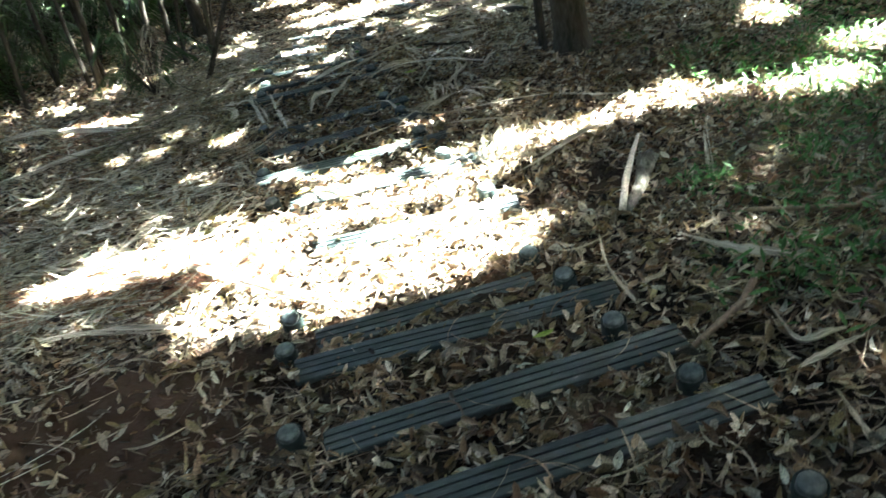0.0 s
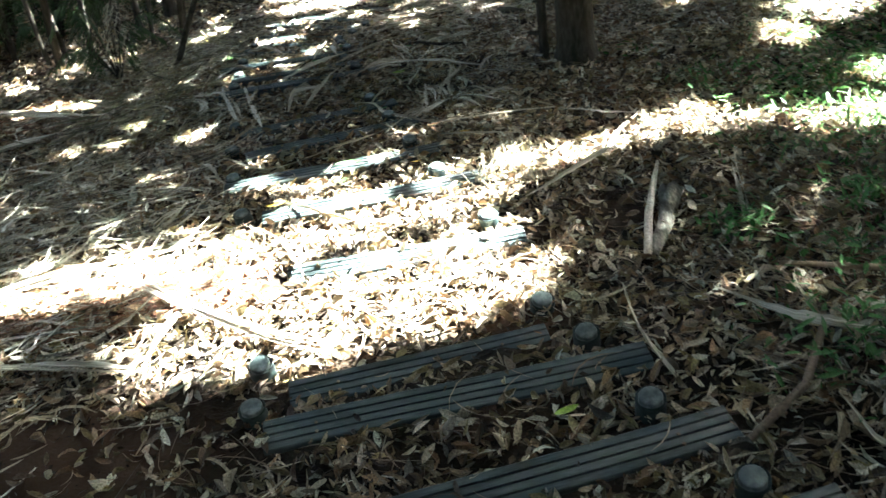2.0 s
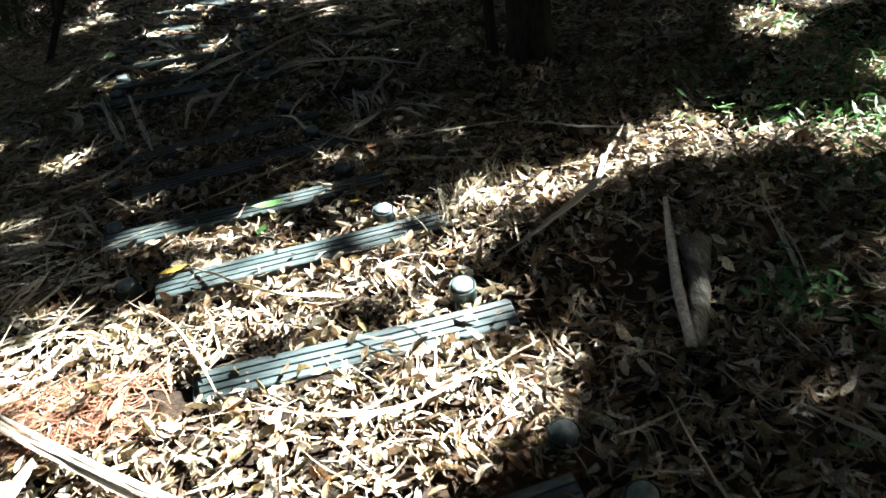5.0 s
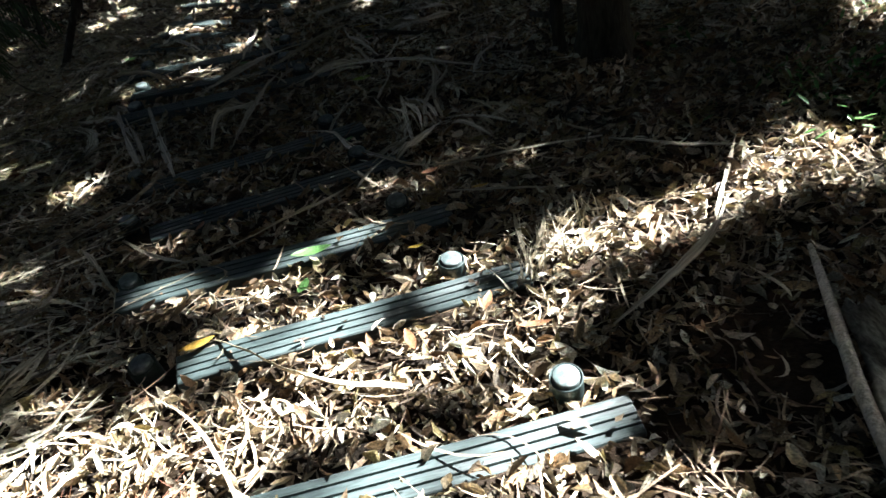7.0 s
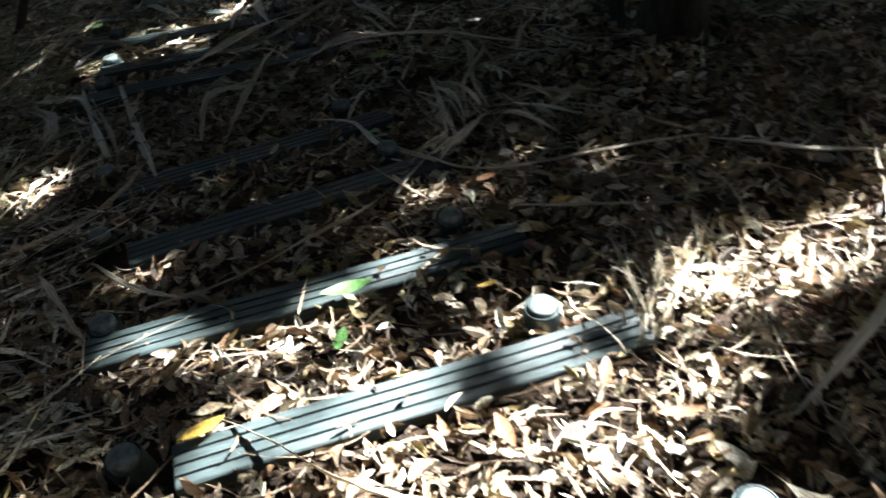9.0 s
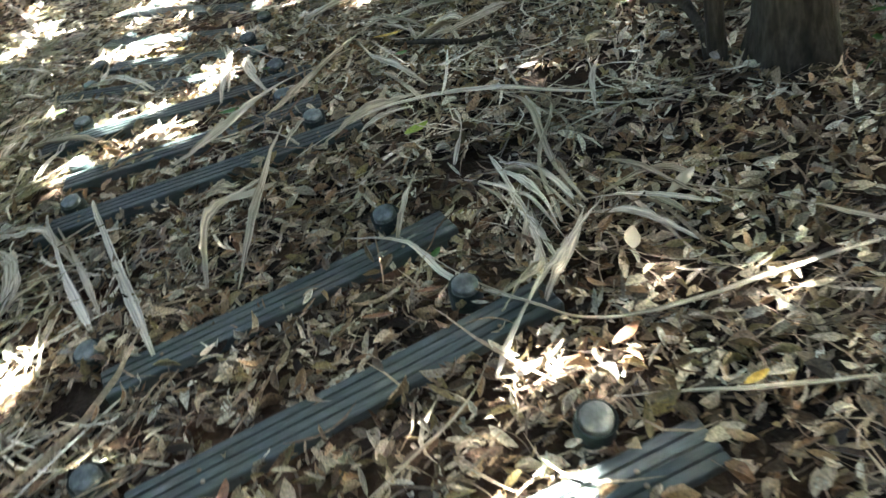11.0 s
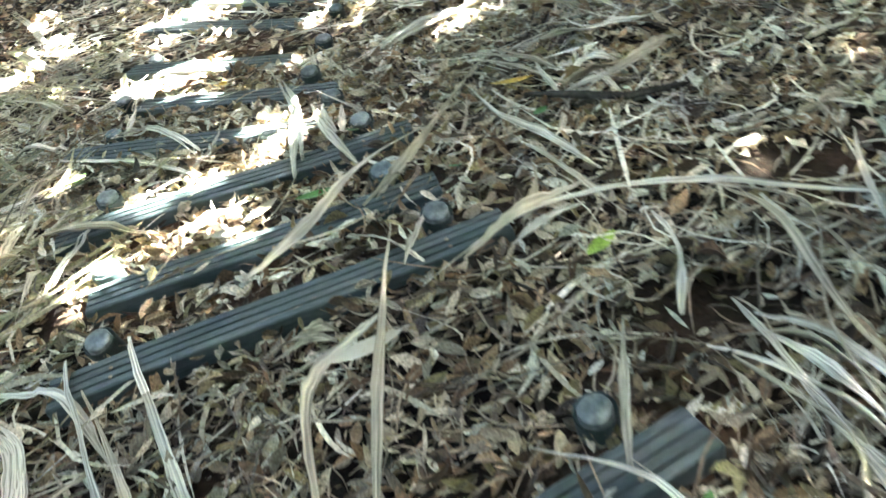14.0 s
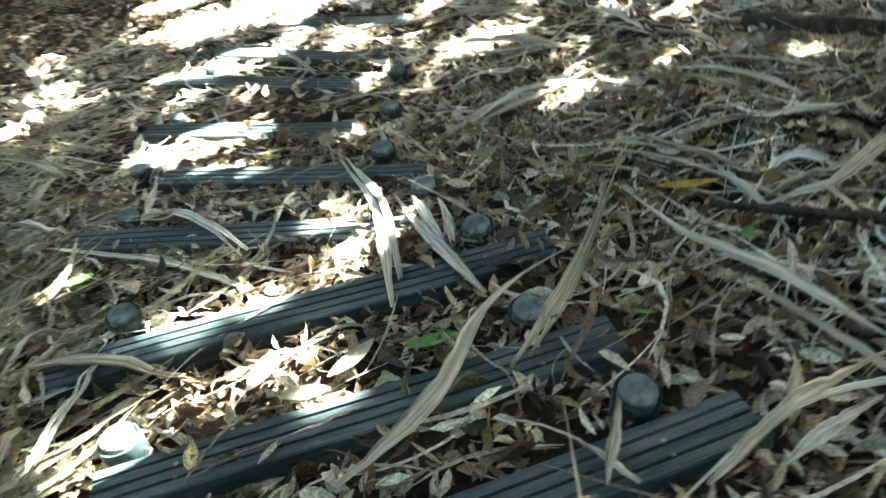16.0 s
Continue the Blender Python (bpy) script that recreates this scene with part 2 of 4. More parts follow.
def axis_steps(lo, hi, step):
    inner = np.arange(lo, hi + step / 2, step)
    out = np.array([0.3, 0.7, 1.3, 2.2, 3.5, 6, 10, 18, 35, 70, 150, 400, 1000])
    return np.concatenate([lo - out[::-1], inner, hi + out])


gx, gy = axis_steps(-6.0, 6.0, 0.06), axis_steps(-2.5, 14.0, 0.06)
mx, my = np.meshgrid(gx, gy, indexing="ij")
mz = ground_height(mx, my)
rough = np.random.RandomState(3).normal(0, 0.004, mz.shape)
mz = mz + rough * np.exp(-((mx / 7) ** 2))
nx, ny = mz.shape
idx = np.arange(nx * ny).reshape(nx, ny)
quads = np.stack([idx[:-1, :-1], idx[1:, :-1], idx[1:, 1:], idx[:-1, 1:]], -1).reshape(-1, 4)
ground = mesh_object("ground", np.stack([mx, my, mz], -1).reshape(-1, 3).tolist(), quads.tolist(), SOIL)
tagged(ground, "brown forest soil, darkened for the shade between litter leaves", "ground", kind="structure")

# ---- step boards: far edge's right end, bearing, length ----
BOARD_W, BOARD_T = 0.122, 0.066


def board_mesh(length):
    """A grooved plank from x = -length to 0, its far edge on y = 0 and its top on z = 0."""
    g, d, e = 0.0039, 0.011, 0.004
    section = [(0, -BOARD_T), (0, -e), (-e, 0)]
    for k in (1, 2, 3):
        c = -BOARD_W * k / 4
        section += [(c + g, 0), (c + g * 0.8, -d), (c - g * 0.8, -d), (c - g, 0)]
    section += [(-BOARD_W + e, 0), (-BOARD_W, -e), (-BOARD_W, -BOARD_T)]
    xs = [-length, -length + 0.004] + [-length + length * k / 10 for k in range(1, 10)] + [-0.004, 0]
    n, verts, faces = len(section), [], []
    for i, x in enumerate(xs):
        end = i in (0, len(xs) - 1)
        sag = 0.004 * math.sin(x * 5)
        for y, z in section:
            verts.append((x, y * (0.97 if end else 1.0) - (0.002 if end else 0), z - (0.003 if end and z > -0.02 else 0) + sag))
    for i in range(len(xs) - 1):
        for j in range(n):
            a, b = i * n + j, i * n + (j + 1) % n
            faces.append((a, a + n, b + n, b))
    faces += [tuple(range(n - 1, -1, -1)), tuple((len(xs) - 1) * n + j for j in range(n))]
    return verts, faces


def screw_mesh():
    bm = bmesh.new()
    bmesh.ops.create_cone(bm, cap_ends=True, segments=10, radius1=0.006, radius2=0.005, depth=0.003)
    data = bpy.data.meshes.new("screw")
    bm.to_mesh(data)
    bm.free()
    data.materials.append(TWIG)
    return data


SCREW = screw_mesh()


def step_board(right, left, length=1.27, drop=0.0, roll=0.0, state="grooved dark green plastic step board lying in leaf litter"):
    dx, dy = right[0] - left[0], right[1] - left[1]
    turn = math.atan2(dy, dx)
    mid = (right[0] + left[0]) / 2, (right[1] + left[1]) / 2
    z = float(top_height(mid[1])) - drop + 0.010
    roll += float(np.interp(mid[1], [2.5, 5.0], [16, 3]))
    ob = empty("step_board", Matrix.Translation((right[0], right[1], z)) @ pose(0, 0, 0, 0, 0, math.degrees(turn)) @ pose(0, 0, 0, roll))
    verts, faces = board_mesh(length)
    mesh_object("board", verts, faces, PLASTIC, ob, smooth=False)
    for x in (-0.17, -length + 0.17):
        for y in (-0.053, -0.088):
            s = new("screw", SCREW)
            s.parent, s.location = ob, (x, y, 0.0015 + 0.004 * math.sin(x * 5))
    return tagged(ob, state, "step", "boards of the path")


BOARDS = (
    ((1.641, 1.010), (0.44, 0.700)), ((1.463, 1.350), (0.226, 1.058)), ((1.309, 1.700), (0.059, 1.509)), ((1.000, 1.905), (0.155, 1.740)),
    ((0.996, 2.712), (0.009, 2.600)), ((0.842, 3.440), (-0.235, 3.262)), ((0.642, 3.936), (-0.640, 3.715)), ((0.480, 4.530), (-0.539, 4.235)),
    ((0.300, 5.015), (-0.682, 4.727)), ((0.127, 5.825), (-1.158, 5.680)), ((-0.008, 6.125), (-1.035, 6.068)), ((-0.026, 6.520), (-1.250, 6.528)),
    ((-0.323, 6.852), (-1.436, 7.352)), ((-0.231, 7.278), (-1.197, 7.852)), ((-0.416, 7.938), (-1.381, 8.616)), ((-0.342, 8.577), (-1.451, 9.606)),
    ((-0.244, 9.041), (-1.222, 10.067)), ((0.025, 9.681), (-0.666, 10.332)), ((0.136, 10.312), (-0.32, 11.33)),
)
for k, (right, left) in enumerate(BOARDS):
    shown = math.dist(right, left)
    step_board(right, left, shown if k > 11 else 1.27 if k in (0, 1, 2, 6, 9) else min(1.27, shown + 0.06), 0.012 if k == 3 else 0.0)


# ---- posts ----
def ring_mesh(name, profile, mat, segments=28):
    """A body turned about z from (radius, height) pairs."""
    verts, faces, n = [], [], segments
    for r, z in profile:
        verts += [(r * math.cos(2 * math.pi * k / n), r * math.sin(2 * math.pi * k / n), z) for k in range(n)]
    for i in range(len(profile) - 1):
        for k in range(n):
            a, b = i * n + k, i * n + (k + 1) % n
            faces.append((a, b, b + n, a + n))
    faces.append(tuple((len(profile) - 1) * n + k for k in range(n)))
    data = bpy.data.meshes.new(name)
    data.from_pydata(verts, [], faces)
    data.polygons.foreach_set("use_smooth", [True] * (len(faces) - 1) + [False])
    data.materials.append(mat)
    return data


SHAFT = ring_mesh("shaft", [(0.046, -0.3), (0.046, -0.008), (0.0455, -0.003), (0.044, -0.001), (0.0415, -0.002), (0.0405, -0.018), (0.030, -0.019)], SHADED_SHAFT)
LID = ring_mesh("cap", [(0.0365, -0.018), (0.0365, 0.003), (0.0352, 0.0065), (0.032, 0.0085), (0.018, 0.010), (0.004, 0.0105)], CAP)


def post(x, y, lift=0.05, lean=(0, 0)):
    z = float(top_height(y)) + lift
    ob = empty("path_post", pose(x, y, z, lean[0], lean[1]))
    for name, data in (("shaft", SHAFT), ("cap", LID)):
        p = new(name, data)
        p.parent = ob
    return tagged(ob, "round dark green plastic post with inset cap beside a board", "post", "posts of the path")


# x, y and height over the boards' line of each cap
TALL_POSTS = ((1.595, 0.475, 0.045), (1.436, 1.020, 0.042), (1.256, 1.365, 0.042), (1.128, 1.745, 0.040), (0.137, 1.005, 0.075), (0.850, 2.765, 0.055), (0.615, 3.465, 0.040),
              (0.133, 5.040, 0.036), (-0.040, 5.850, 0.034))
LOW_POSTS = ((1.010, 2.010), (0.011, 1.560), (-0.012, 1.810), (-0.395, 3.225), (-0.560, 3.760), (0.452, 3.985), (0.293, 4.565), (-0.691, 4.285), (-0.790, 4.810), (-1.005, 5.760),
             (-0.157, 6.180), (-1.050, 6.125), (-0.188, 6.585), (-1.122, 6.615), (-0.280, 6.945), (-1.265, 7.400), (-0.367, 7.415), (-1.331, 7.955), (-0.290, 7.925), (-1.256, 8.585), (-0.202, 8.445), (-1.185, 9.515))
for x, y, lift in TALL_POSTS + tuple((x, y, 0.030) for x, y in LOW_POSTS):
    post(x, y, lift, (random.uniform(9, 20), random.uniform(-6, 6)))


# ---- trees ----
def limb(points, radii, sides=14, flare=0.0, rng=None):
    """A tapered round limb through points: verts and faces."""
    verts, faces = [], []
    for i, (p, r) in enumerate(zip(points, radii)):
        ahead = (Vector(points[min(i + 1, len(points) - 1)]) - Vector(points[max(i - 1, 0)])).normalized()
        side = ahead.cross(Vector((0.1, 1, 0.05))).normalized()
        up = side.cross(ahead)
        for k in range(sides):
            a = 2 * math.pi * k / sides
            q = r * (1 + 0.07 * math.sin(3 * a + i * 0.7) + 0.04 * math.sin(5 * a - i)) * (1 + (flare * (0.6 + 0.4 * math.sin(5 * a)) if i == 0 else flare * 0.3 if i == 1 else 0))
            verts.append(tuple(Vector(p) + side * (q * math.cos(a)) + up * (q * math.sin(a))))
    for i in range(len(points) - 1):
        for k in range(sides):
            a, b = i * sides + k, i * sides + (k + 1) % sides
            faces.append((a, b, b + sides, a + sides))
    faces.append(tuple((len(points) - 1) * sides + k for k in range(sides)))
    return verts, faces


def join(pieces):
    verts, faces = [], []
    for v, f in pieces:
        faces += [tuple(a + len(verts) for a in face) for face in f]
        verts += v
    return verts, faces


# lit places on the ground: x, y, half-widths, turn in degrees. The unseen crowns are left open towards the sun above
# them.
OPEN_START = ((0.74, 2.32, 0.36, 0.38, 0), (-0.30, 2.02, 0.30, 0.18, 10), (0.38, 2.75, 0.62, 0.70, 0), (-0.32, 2.72, 0.50, 0.32, 8), (0.30, 3.38, 0.55, 0.16, 12), (0.35, 2.08, 0.66, 0.24, 14), (-0.15, 2.25, 0.50, 0.30, 14), (1.60, 3.62, 0.30, 0.12, 15),
              (2.00, 3.79, 0.28, 0.22, 0), (1.00, 3.45, 0.20, 0.16, 0), (3.05, 5.15, 0.22, 0.35, 0), (2.75, 3.45, 0.30, 0.22, 0), (-2.75, 6.10, 0.22, 0.16, 0),
              (-1.35, 2.62, 0.25, 0.14, 0), (-2.0, 15.0, 1.1, 0.9, 0), (-0.95, 2.75, 0.4, 0.2, 10), (2.0, 0.95, 0.12, 0.12, 0), (3.3, 4.05, 0.3, 0.2, 0), (3.5, 5.6, 0.3, 0.3, 0), (2.35, 3.62, 0.16, 0.1, 0))
OPEN_MIDDLE = ((0.25, 3.83, 0.20, 0.08, 13), (-0.45, 3.66, 0.18, 0.10, 13), (-1.10, 4.80, 0.14, 0.12, 0), (-1.06, 4.40, 0.13, 0.11, 0), (-0.80, 4.44, 0.10, 0.08, 0), (-0.10, 3.60, 0.25, 0.10, 13),
               (-0.97, 6.53, 0.115, 0.10, 0), (-0.75, 6.55, 0.105, 0.09, 0), (-0.53, 6.98, 0.10, 0.08, 0), (-0.80, 6.27, 0.22, 0.045, 0), (-0.60, 6.10, 0.08, 0.07, 0), (-0.46, 6.72, 0.08, 0.08, 0), (-1.29, 8.19, 0.14, 0.10, 0), (-0.96, 7.74, 0.16, 0.06, 0), (-0.47, 7.84, 0.08, 0.06, 0), (-0.95, 8.15, 0.14, 0.08, 0), (1.30, 3.52, 0.22, 0.14, 20),
               (0.86, 5.71, 0.10, 0.07, 0), (1.35, 5.33, 0.07, 0.07, 0), (1.35, 6.06, 0.11, 0.08, 0), (-1.06, 6.12, 0.12, 0.10, 0))
OPEN_END = ((-0.95, 11.1, 0.85, 0.6, 0), (-1.7, 12.3, 0.4, 0.4, 0), (-0.75, 10.75, 0.5, 0.2, 0), (0.30, 9.9, 0.18, 0.12, 0), (0.30, 8.60, 0.32, 0.22, 0), (1.3, 8.25, 0.3, 0.2, 0), (0.75, 7.75, 0.10, 0.08, 0), (1.0, 8.7, 0.2, 0.12, 0), (0.62, 8.12, 0.14, 0.08, 0),
            (-1.10, 8.20, 0.28, 0.16, 0), (-0.53, 6.62, 0.08, 0.07, 0), (0.4, 7.8, 0.14, 0.08, 0), (-1.1, 9.6, 0.4, 0.2, 0), (-0.75, 7.6, 0.08, 0.07, 0))

# shaded spots inside those openings, made by keeping unseen leaves above them
SHADED_SPOTS = ((-0.14, 3.80, 0.30, 0.12), (-0.50, 4.21, 0.16, 0.12), (0.47, 3.28, 0.09, 0.08), (0.34, 3.54, 0.15, 0.08), (-0.42, 3.37, 0.17, 0.13), (-0.76, 3.86, 0.13, 0.14), (0.54, 2.78, 0.15, 0.07), (0.18, 2.70, 0.13, 0.05), (0.72, 3.62, 0.09, 0.09), (-0.15, 3.10, 0.09, 0.07))

speck = random.Random(19)
DAPPLES = tuple((speck.uniform(-1.4, 2.4), speck.uniform(7.2, 10.6), speck.uniform(0.05, 0.14), speck.uniform(0.04, 0.10), speck.uniform(0, 180)) for _ in range(34))
DAPPLES += tuple((speck.uniform(-3.6, -1.6), speck.uniform(2.3, 6.0), speck.uniform(0.05, 0.14), speck.uniform(0.035, 0.075), speck.uniform(-10, 60)) for _ in range(34))
DAPPLES += tuple((speck.uniform(-1.5, -0.5), speck.uniform(2.5, 4.2), speck.uniform(0.05, 0.13), speck.uniform(0.04, 0.08), speck.uniform(0, 40)) for _ in range(14))
DAPPLES += tuple((speck.uniform(-2.6, 0.2), speck.uniform(8.6, 14.5), speck.uniform(0.05, 0.2), speck.uniform(0.05, 0.16), speck.uniform(0, 180)) for _ in range(32))
DAPPLES += tuple((speck.uniform(-5.2, -3.0), speck.uniform(7.0, 12.5), speck.uniform(0.08, 0.20), speck.uniform(0.06, 0.14), speck.uniform(0, 180)) for _ in range(44))
DAPPLES += tuple((speck.uniform(0.2, 1.15), speck.uniform(4.1, 4.8), speck.uniform(0.05, 0.062), speck.uniform(0.05, 0.062), 0.0) for _ in range(7))
DAPPLES += tuple((speck.uniform(2.4, 4.5), speck.uniform(5.4, 8.5), speck.uniform(0.06, 0.2), speck.uniform(0.06, 0.16), speck.uniform(0, 180)) for _ in range(16))


def openness(x, y):
    lit = np.zeros_like(x)
    for cx, cy, a, b, turn in OPEN_START + OPEN_MIDDLE + OPEN_END + DAPPLES:
        c, s = math.cos(radians(turn)), math.sin(radians(turn))
        grow = 0.02 if a > 0.2 else 0.0
        a, b = a + grow, b + grow
        u, v = ((x - cx) * c + (y - cy) * s) / a, (-(x - cx) * s + (y - cy) * c) / b
        wobble = 0.18 * np.sin(7 * np.arctan2(v, u) + cx * 9) + 0.12 * np.sin(13 * np.arctan2(v, u) + cy * 5)
        lit = np.maximum(lit, (np.hypot(u, v) < 1 + wobble) * 1.0)
    for cx, cy, a, b in SHADED_SPOTS:
        lit = np.where(np.hypot((x - cx) / a, (y - cy) / b) < 1, 0.0, lit)
    return lit


rng = np.random.RandomState(11)
# Unseen canopy leaves; DENSE and SIDE thicken them where the ground stays shaded.
COUNT, WIDE, DENSE = 325000, 110000, 26000
SIDE = 17000
lx = np.concatenate([rng.uniform(-1.6, 2.6, DENSE), rng.uniform(-0.2, 3.6, SIDE), rng.uniform(-7.5, 6, COUNT - DENSE - SIDE), rng.uniform(-30, 25, WIDE)])
ly = np.concatenate([rng.uniform(-0.6, 1.7, DENSE), rng.uniform(4.4, 7.3, SIDE), rng.uniform(-4, 20, COUNT - DENSE - SIDE), rng.uniform(-25, 45, WIDE)])
height = np.concatenate([rng.uniform(8.0, 10.5, COUNT), rng.uniform(8.5, 12.0, WIDE)])
leaf_size = np.concatenate([rng.uniform(0.128, 0.222, COUNT), rng.uniform(0.45, 0.8, WIDE)])
thick = np.random.RandomState(12)          # denser unseen sprays, added to keep the boards below in full shade
lx, ly = np.append(lx, thick.uniform(-1.25, 0.7, 5200)), np.append(ly, thick.uniform(5.1, 6.0, 5200))
height, leaf_size = np.append(height, thick.uniform(8.0, 10.5, 5200)), np.append(leaf_size, thick.uniform(0.128, 0.222, 5200))
inside = (lx > -7.2) & (lx < 5.7) & (ly > -3.7) & (ly < 19.7)
keep = (rng.uniform(0, 1, len(lx)) > openness(lx, ly) * 0.97) & ~(inside & (leaf_size > 0.3))
lx, ly, height, leaf_size = lx[keep], ly[keep], height[keep], leaf_size[keep]
run = (height - top_height(ly)) / math.tan(SUN_ELEVATION)
canopy_at = np.stack([lx + run * math.cos(SUN_FROM), ly + run * math.sin(SUN_FROM), height], -1)
# All crowns and most of these trees are unseen, added to shade the path.
TREES = ((1.63, 5.27, 0.130, 7.0), (7.5, 4.0, 0.16, 7.2), (4.6, 9.5, 0.12, 6.8), (8.5, 12.0, 0.15, 7.2), (0.9, 13.6, 0.13, 7.0), (-3.6, 12.4, 0.10, 6.8),
         (5.0, -3.0, 0.15, 7.0), (-5.5, 4.5, 0.14, 7.0), (1.68, 8.14, 0.09, 6.5), (12.0, 20.0, 0.16, 7.0), (-4.5, 19.0, 0.15, 7.0), (-1.5, -4.0, 0.15, 7.0))
nearest = np.argmin(np.hypot(canopy_at[:, None, 0] - [t[0] for t in TREES], canopy_at[:, None, 1] - [t[1] for t in TREES]), 1)
for k, (x, y, r, top) in enumerate(TREES):
    z = float(ground_height(x, y))
    tree = empty("tree", pose(x, y, z))
    lean = rng.uniform(-0.03, 0.03, 2)
    pts = [(lean[0] * h + 0.02 * math.sin(h * 2 + k), lean[1] * h + 0.02 * math.cos(h * 1.7 + k), h) for h in (-0.1, 0.06, 0.16, 0.35, 0.8, 1.7, 3.4, 5.4, 7.4, 8.8)]
    radii = [r * f for f in (1.25, 1.14, 1.05, 1.0, 0.96, 0.9, 0.82, 0.7, 0.55, 0.4)]
    pieces = [limb(pts, radii, 16, 0.25)]
    for a in range(6):
        turn = a * 1.1 + k
        start = Vector(pts[6 + a % 4])
        reach = rng.uniform(1.6, 3.2)
        tip = start + Vector((reach * math.cos(turn), reach * math.sin(turn), rng.uniform(1.0, 1.8)))
        midway = start.lerp(tip, 0.5) + Vector((0, 0, 0.15))
        pieces.append(limb([start, midway, tip], [r * 0.35, r * 0.24, r * 0.08], 7))
    mesh_object("trunk", *join(pieces), BARK, tree)
    mine = nearest == k
    at = canopy_at[mine] - (x, y, z)
    count = len(at)
    if count:
        size = leaf_size[mine]
        crown = swarm("crown", LEAF[[0, 4, 6, 7]], [(0, 2, 3, 1)], at, turned(rng.uniform(0, 6.3, count), rng.uniform(-0.5, 0.5, count), rng.uniform(-0.5, 0.5, count)),
                      np.stack([size, size * 0.62, size], -1), CANOPY)
        crown.parent = tree
    tagged(tree, "smooth grey-brown forest tree with an unseen, shade-casting crown" if k else "grey-brown tree with flared base beside the path", "tree")


def stem(x, y, r, lean, top=4.5, label="thin brown sapling stem in leaf litter", category="sapling"):
    z = float(ground_height(x, y))
    pts = [(lean[0] * h + 0.015 * math.sin(3 * h + x * 7), lean[1] * h + 0.015 * math.cos(2.3 * h + y), h) for h in (-0.08, 0.1, 0.4, 0.8, 1.4, 2.2, 3.2, top)]
    ob = mesh_object("sapling", *limb(pts, [r * f for f in (1.2, 1.0, 0.95, 0.9, 0.8, 0.7, 0.55, 0.3)], 10), BARK)
    ob.location = (x, y, z)
    return tagged(ob, label, category)


stem(1.42, 5.40, 0.035, (0.04, 0.05))
for x, y, r, lx_, ly_ in ((-3.2, 9.2, 0.04, 0.05, 0.1), (-2.75, 10.1, 0.04, 0.08, 0.1), (-5.0, 12.9, 0.05, 0.0, 0.1), (-4.6, 14.5, 0.05, 0.1, 0), (-4.3, 10.0, 0.035, -0.1, 0.05), (-3.9, 9.0, 0.05, 0.06, 0),
                          (-3.0, 9.7, 0.03, 0.1, 0.12), (-3.75, 9.6, 0.035, 0.02, 0.05), (-4.2, 9.3, 0.03, -0.06, 0.1), (-3.4, 10.3, 0.045, 0.12, 0.02), (-2.9, 10.7, 0.025, 0.15, 0.1), (-5.2, 10.4, 0.04, 0.05, 0.02), (-4.7, 8.6, 0.03, 0.0, 0.1), (-2.05, 7.60, 0.030, 0.56, 0.0), (1.1, 10.85, 0.03, 0, 0.05), (2.35, 7.1, 0.035, 0.05, 0.05)):
    stem(x, y, r, (lx_, ly_))


# ---- undergrowth ----
def shrub(name, height, spread, stems, leaves, leaf, seed, label):
    """A many-stemmed bush: crooked stems and loose leaves that hang about their upper parts."""
    r = np.random.RandomState(seed)
    ob = empty(name)
    tips = []
    for k in range(stems):
        a = 2 * math.pi * k / stems + r.uniform(-0.3, 0.3)
        reach, h = spread * r.uniform(0.4, 1.0), height * r.uniform(0.65, 1.0)
        pts = [Vector((reach * u ** 1.6 * math.cos(a) + 0.03 * math.sin(9 * u + k), reach * u ** 1.6 * math.sin(a), h * u - 0.06 * (u == 0))) for u in (0, 0.12, 0.3, 0.5, 0.75, 1.0)]
        mesh_object("stem", *limb(pts, [height * 0.011 * f for f in (1.2, 1.0, 0.9, 0.75, 0.5, 0.2)], 7), BARK, ob)
        tips.append(pts)
    which, u = r.randint(0, stems, leaves), r.uniform(1.2, 5, leaves)
    at = np.array([tuple(tips[w][int(v)].lerp(tips[w][min(5, int(v) + 1)], v - int(v))) for w, v in zip(which, u)])
    at += r.normal(0, 0.16, at.shape) * height * 0.5
    at[:, 2] = np.maximum(at[:, 2], 0.05)
    size = r.uniform(0.6, 1.3, leaves) * leaf
    crown = swarm("foliage", LEAF, LEAF_FACES, at, turned(r.uniform(0, 6.3, leaves), r.normal(0, 0.5, leaves), r.uniform(-0.2, 1.0, leaves)), np.stack([size, size * 0.4, size * 0.5], -1), CANOPY, r.uniform(-0.6, 0, leaves))
    crown.parent = ob
    return tagged(ob, label, "shrub")


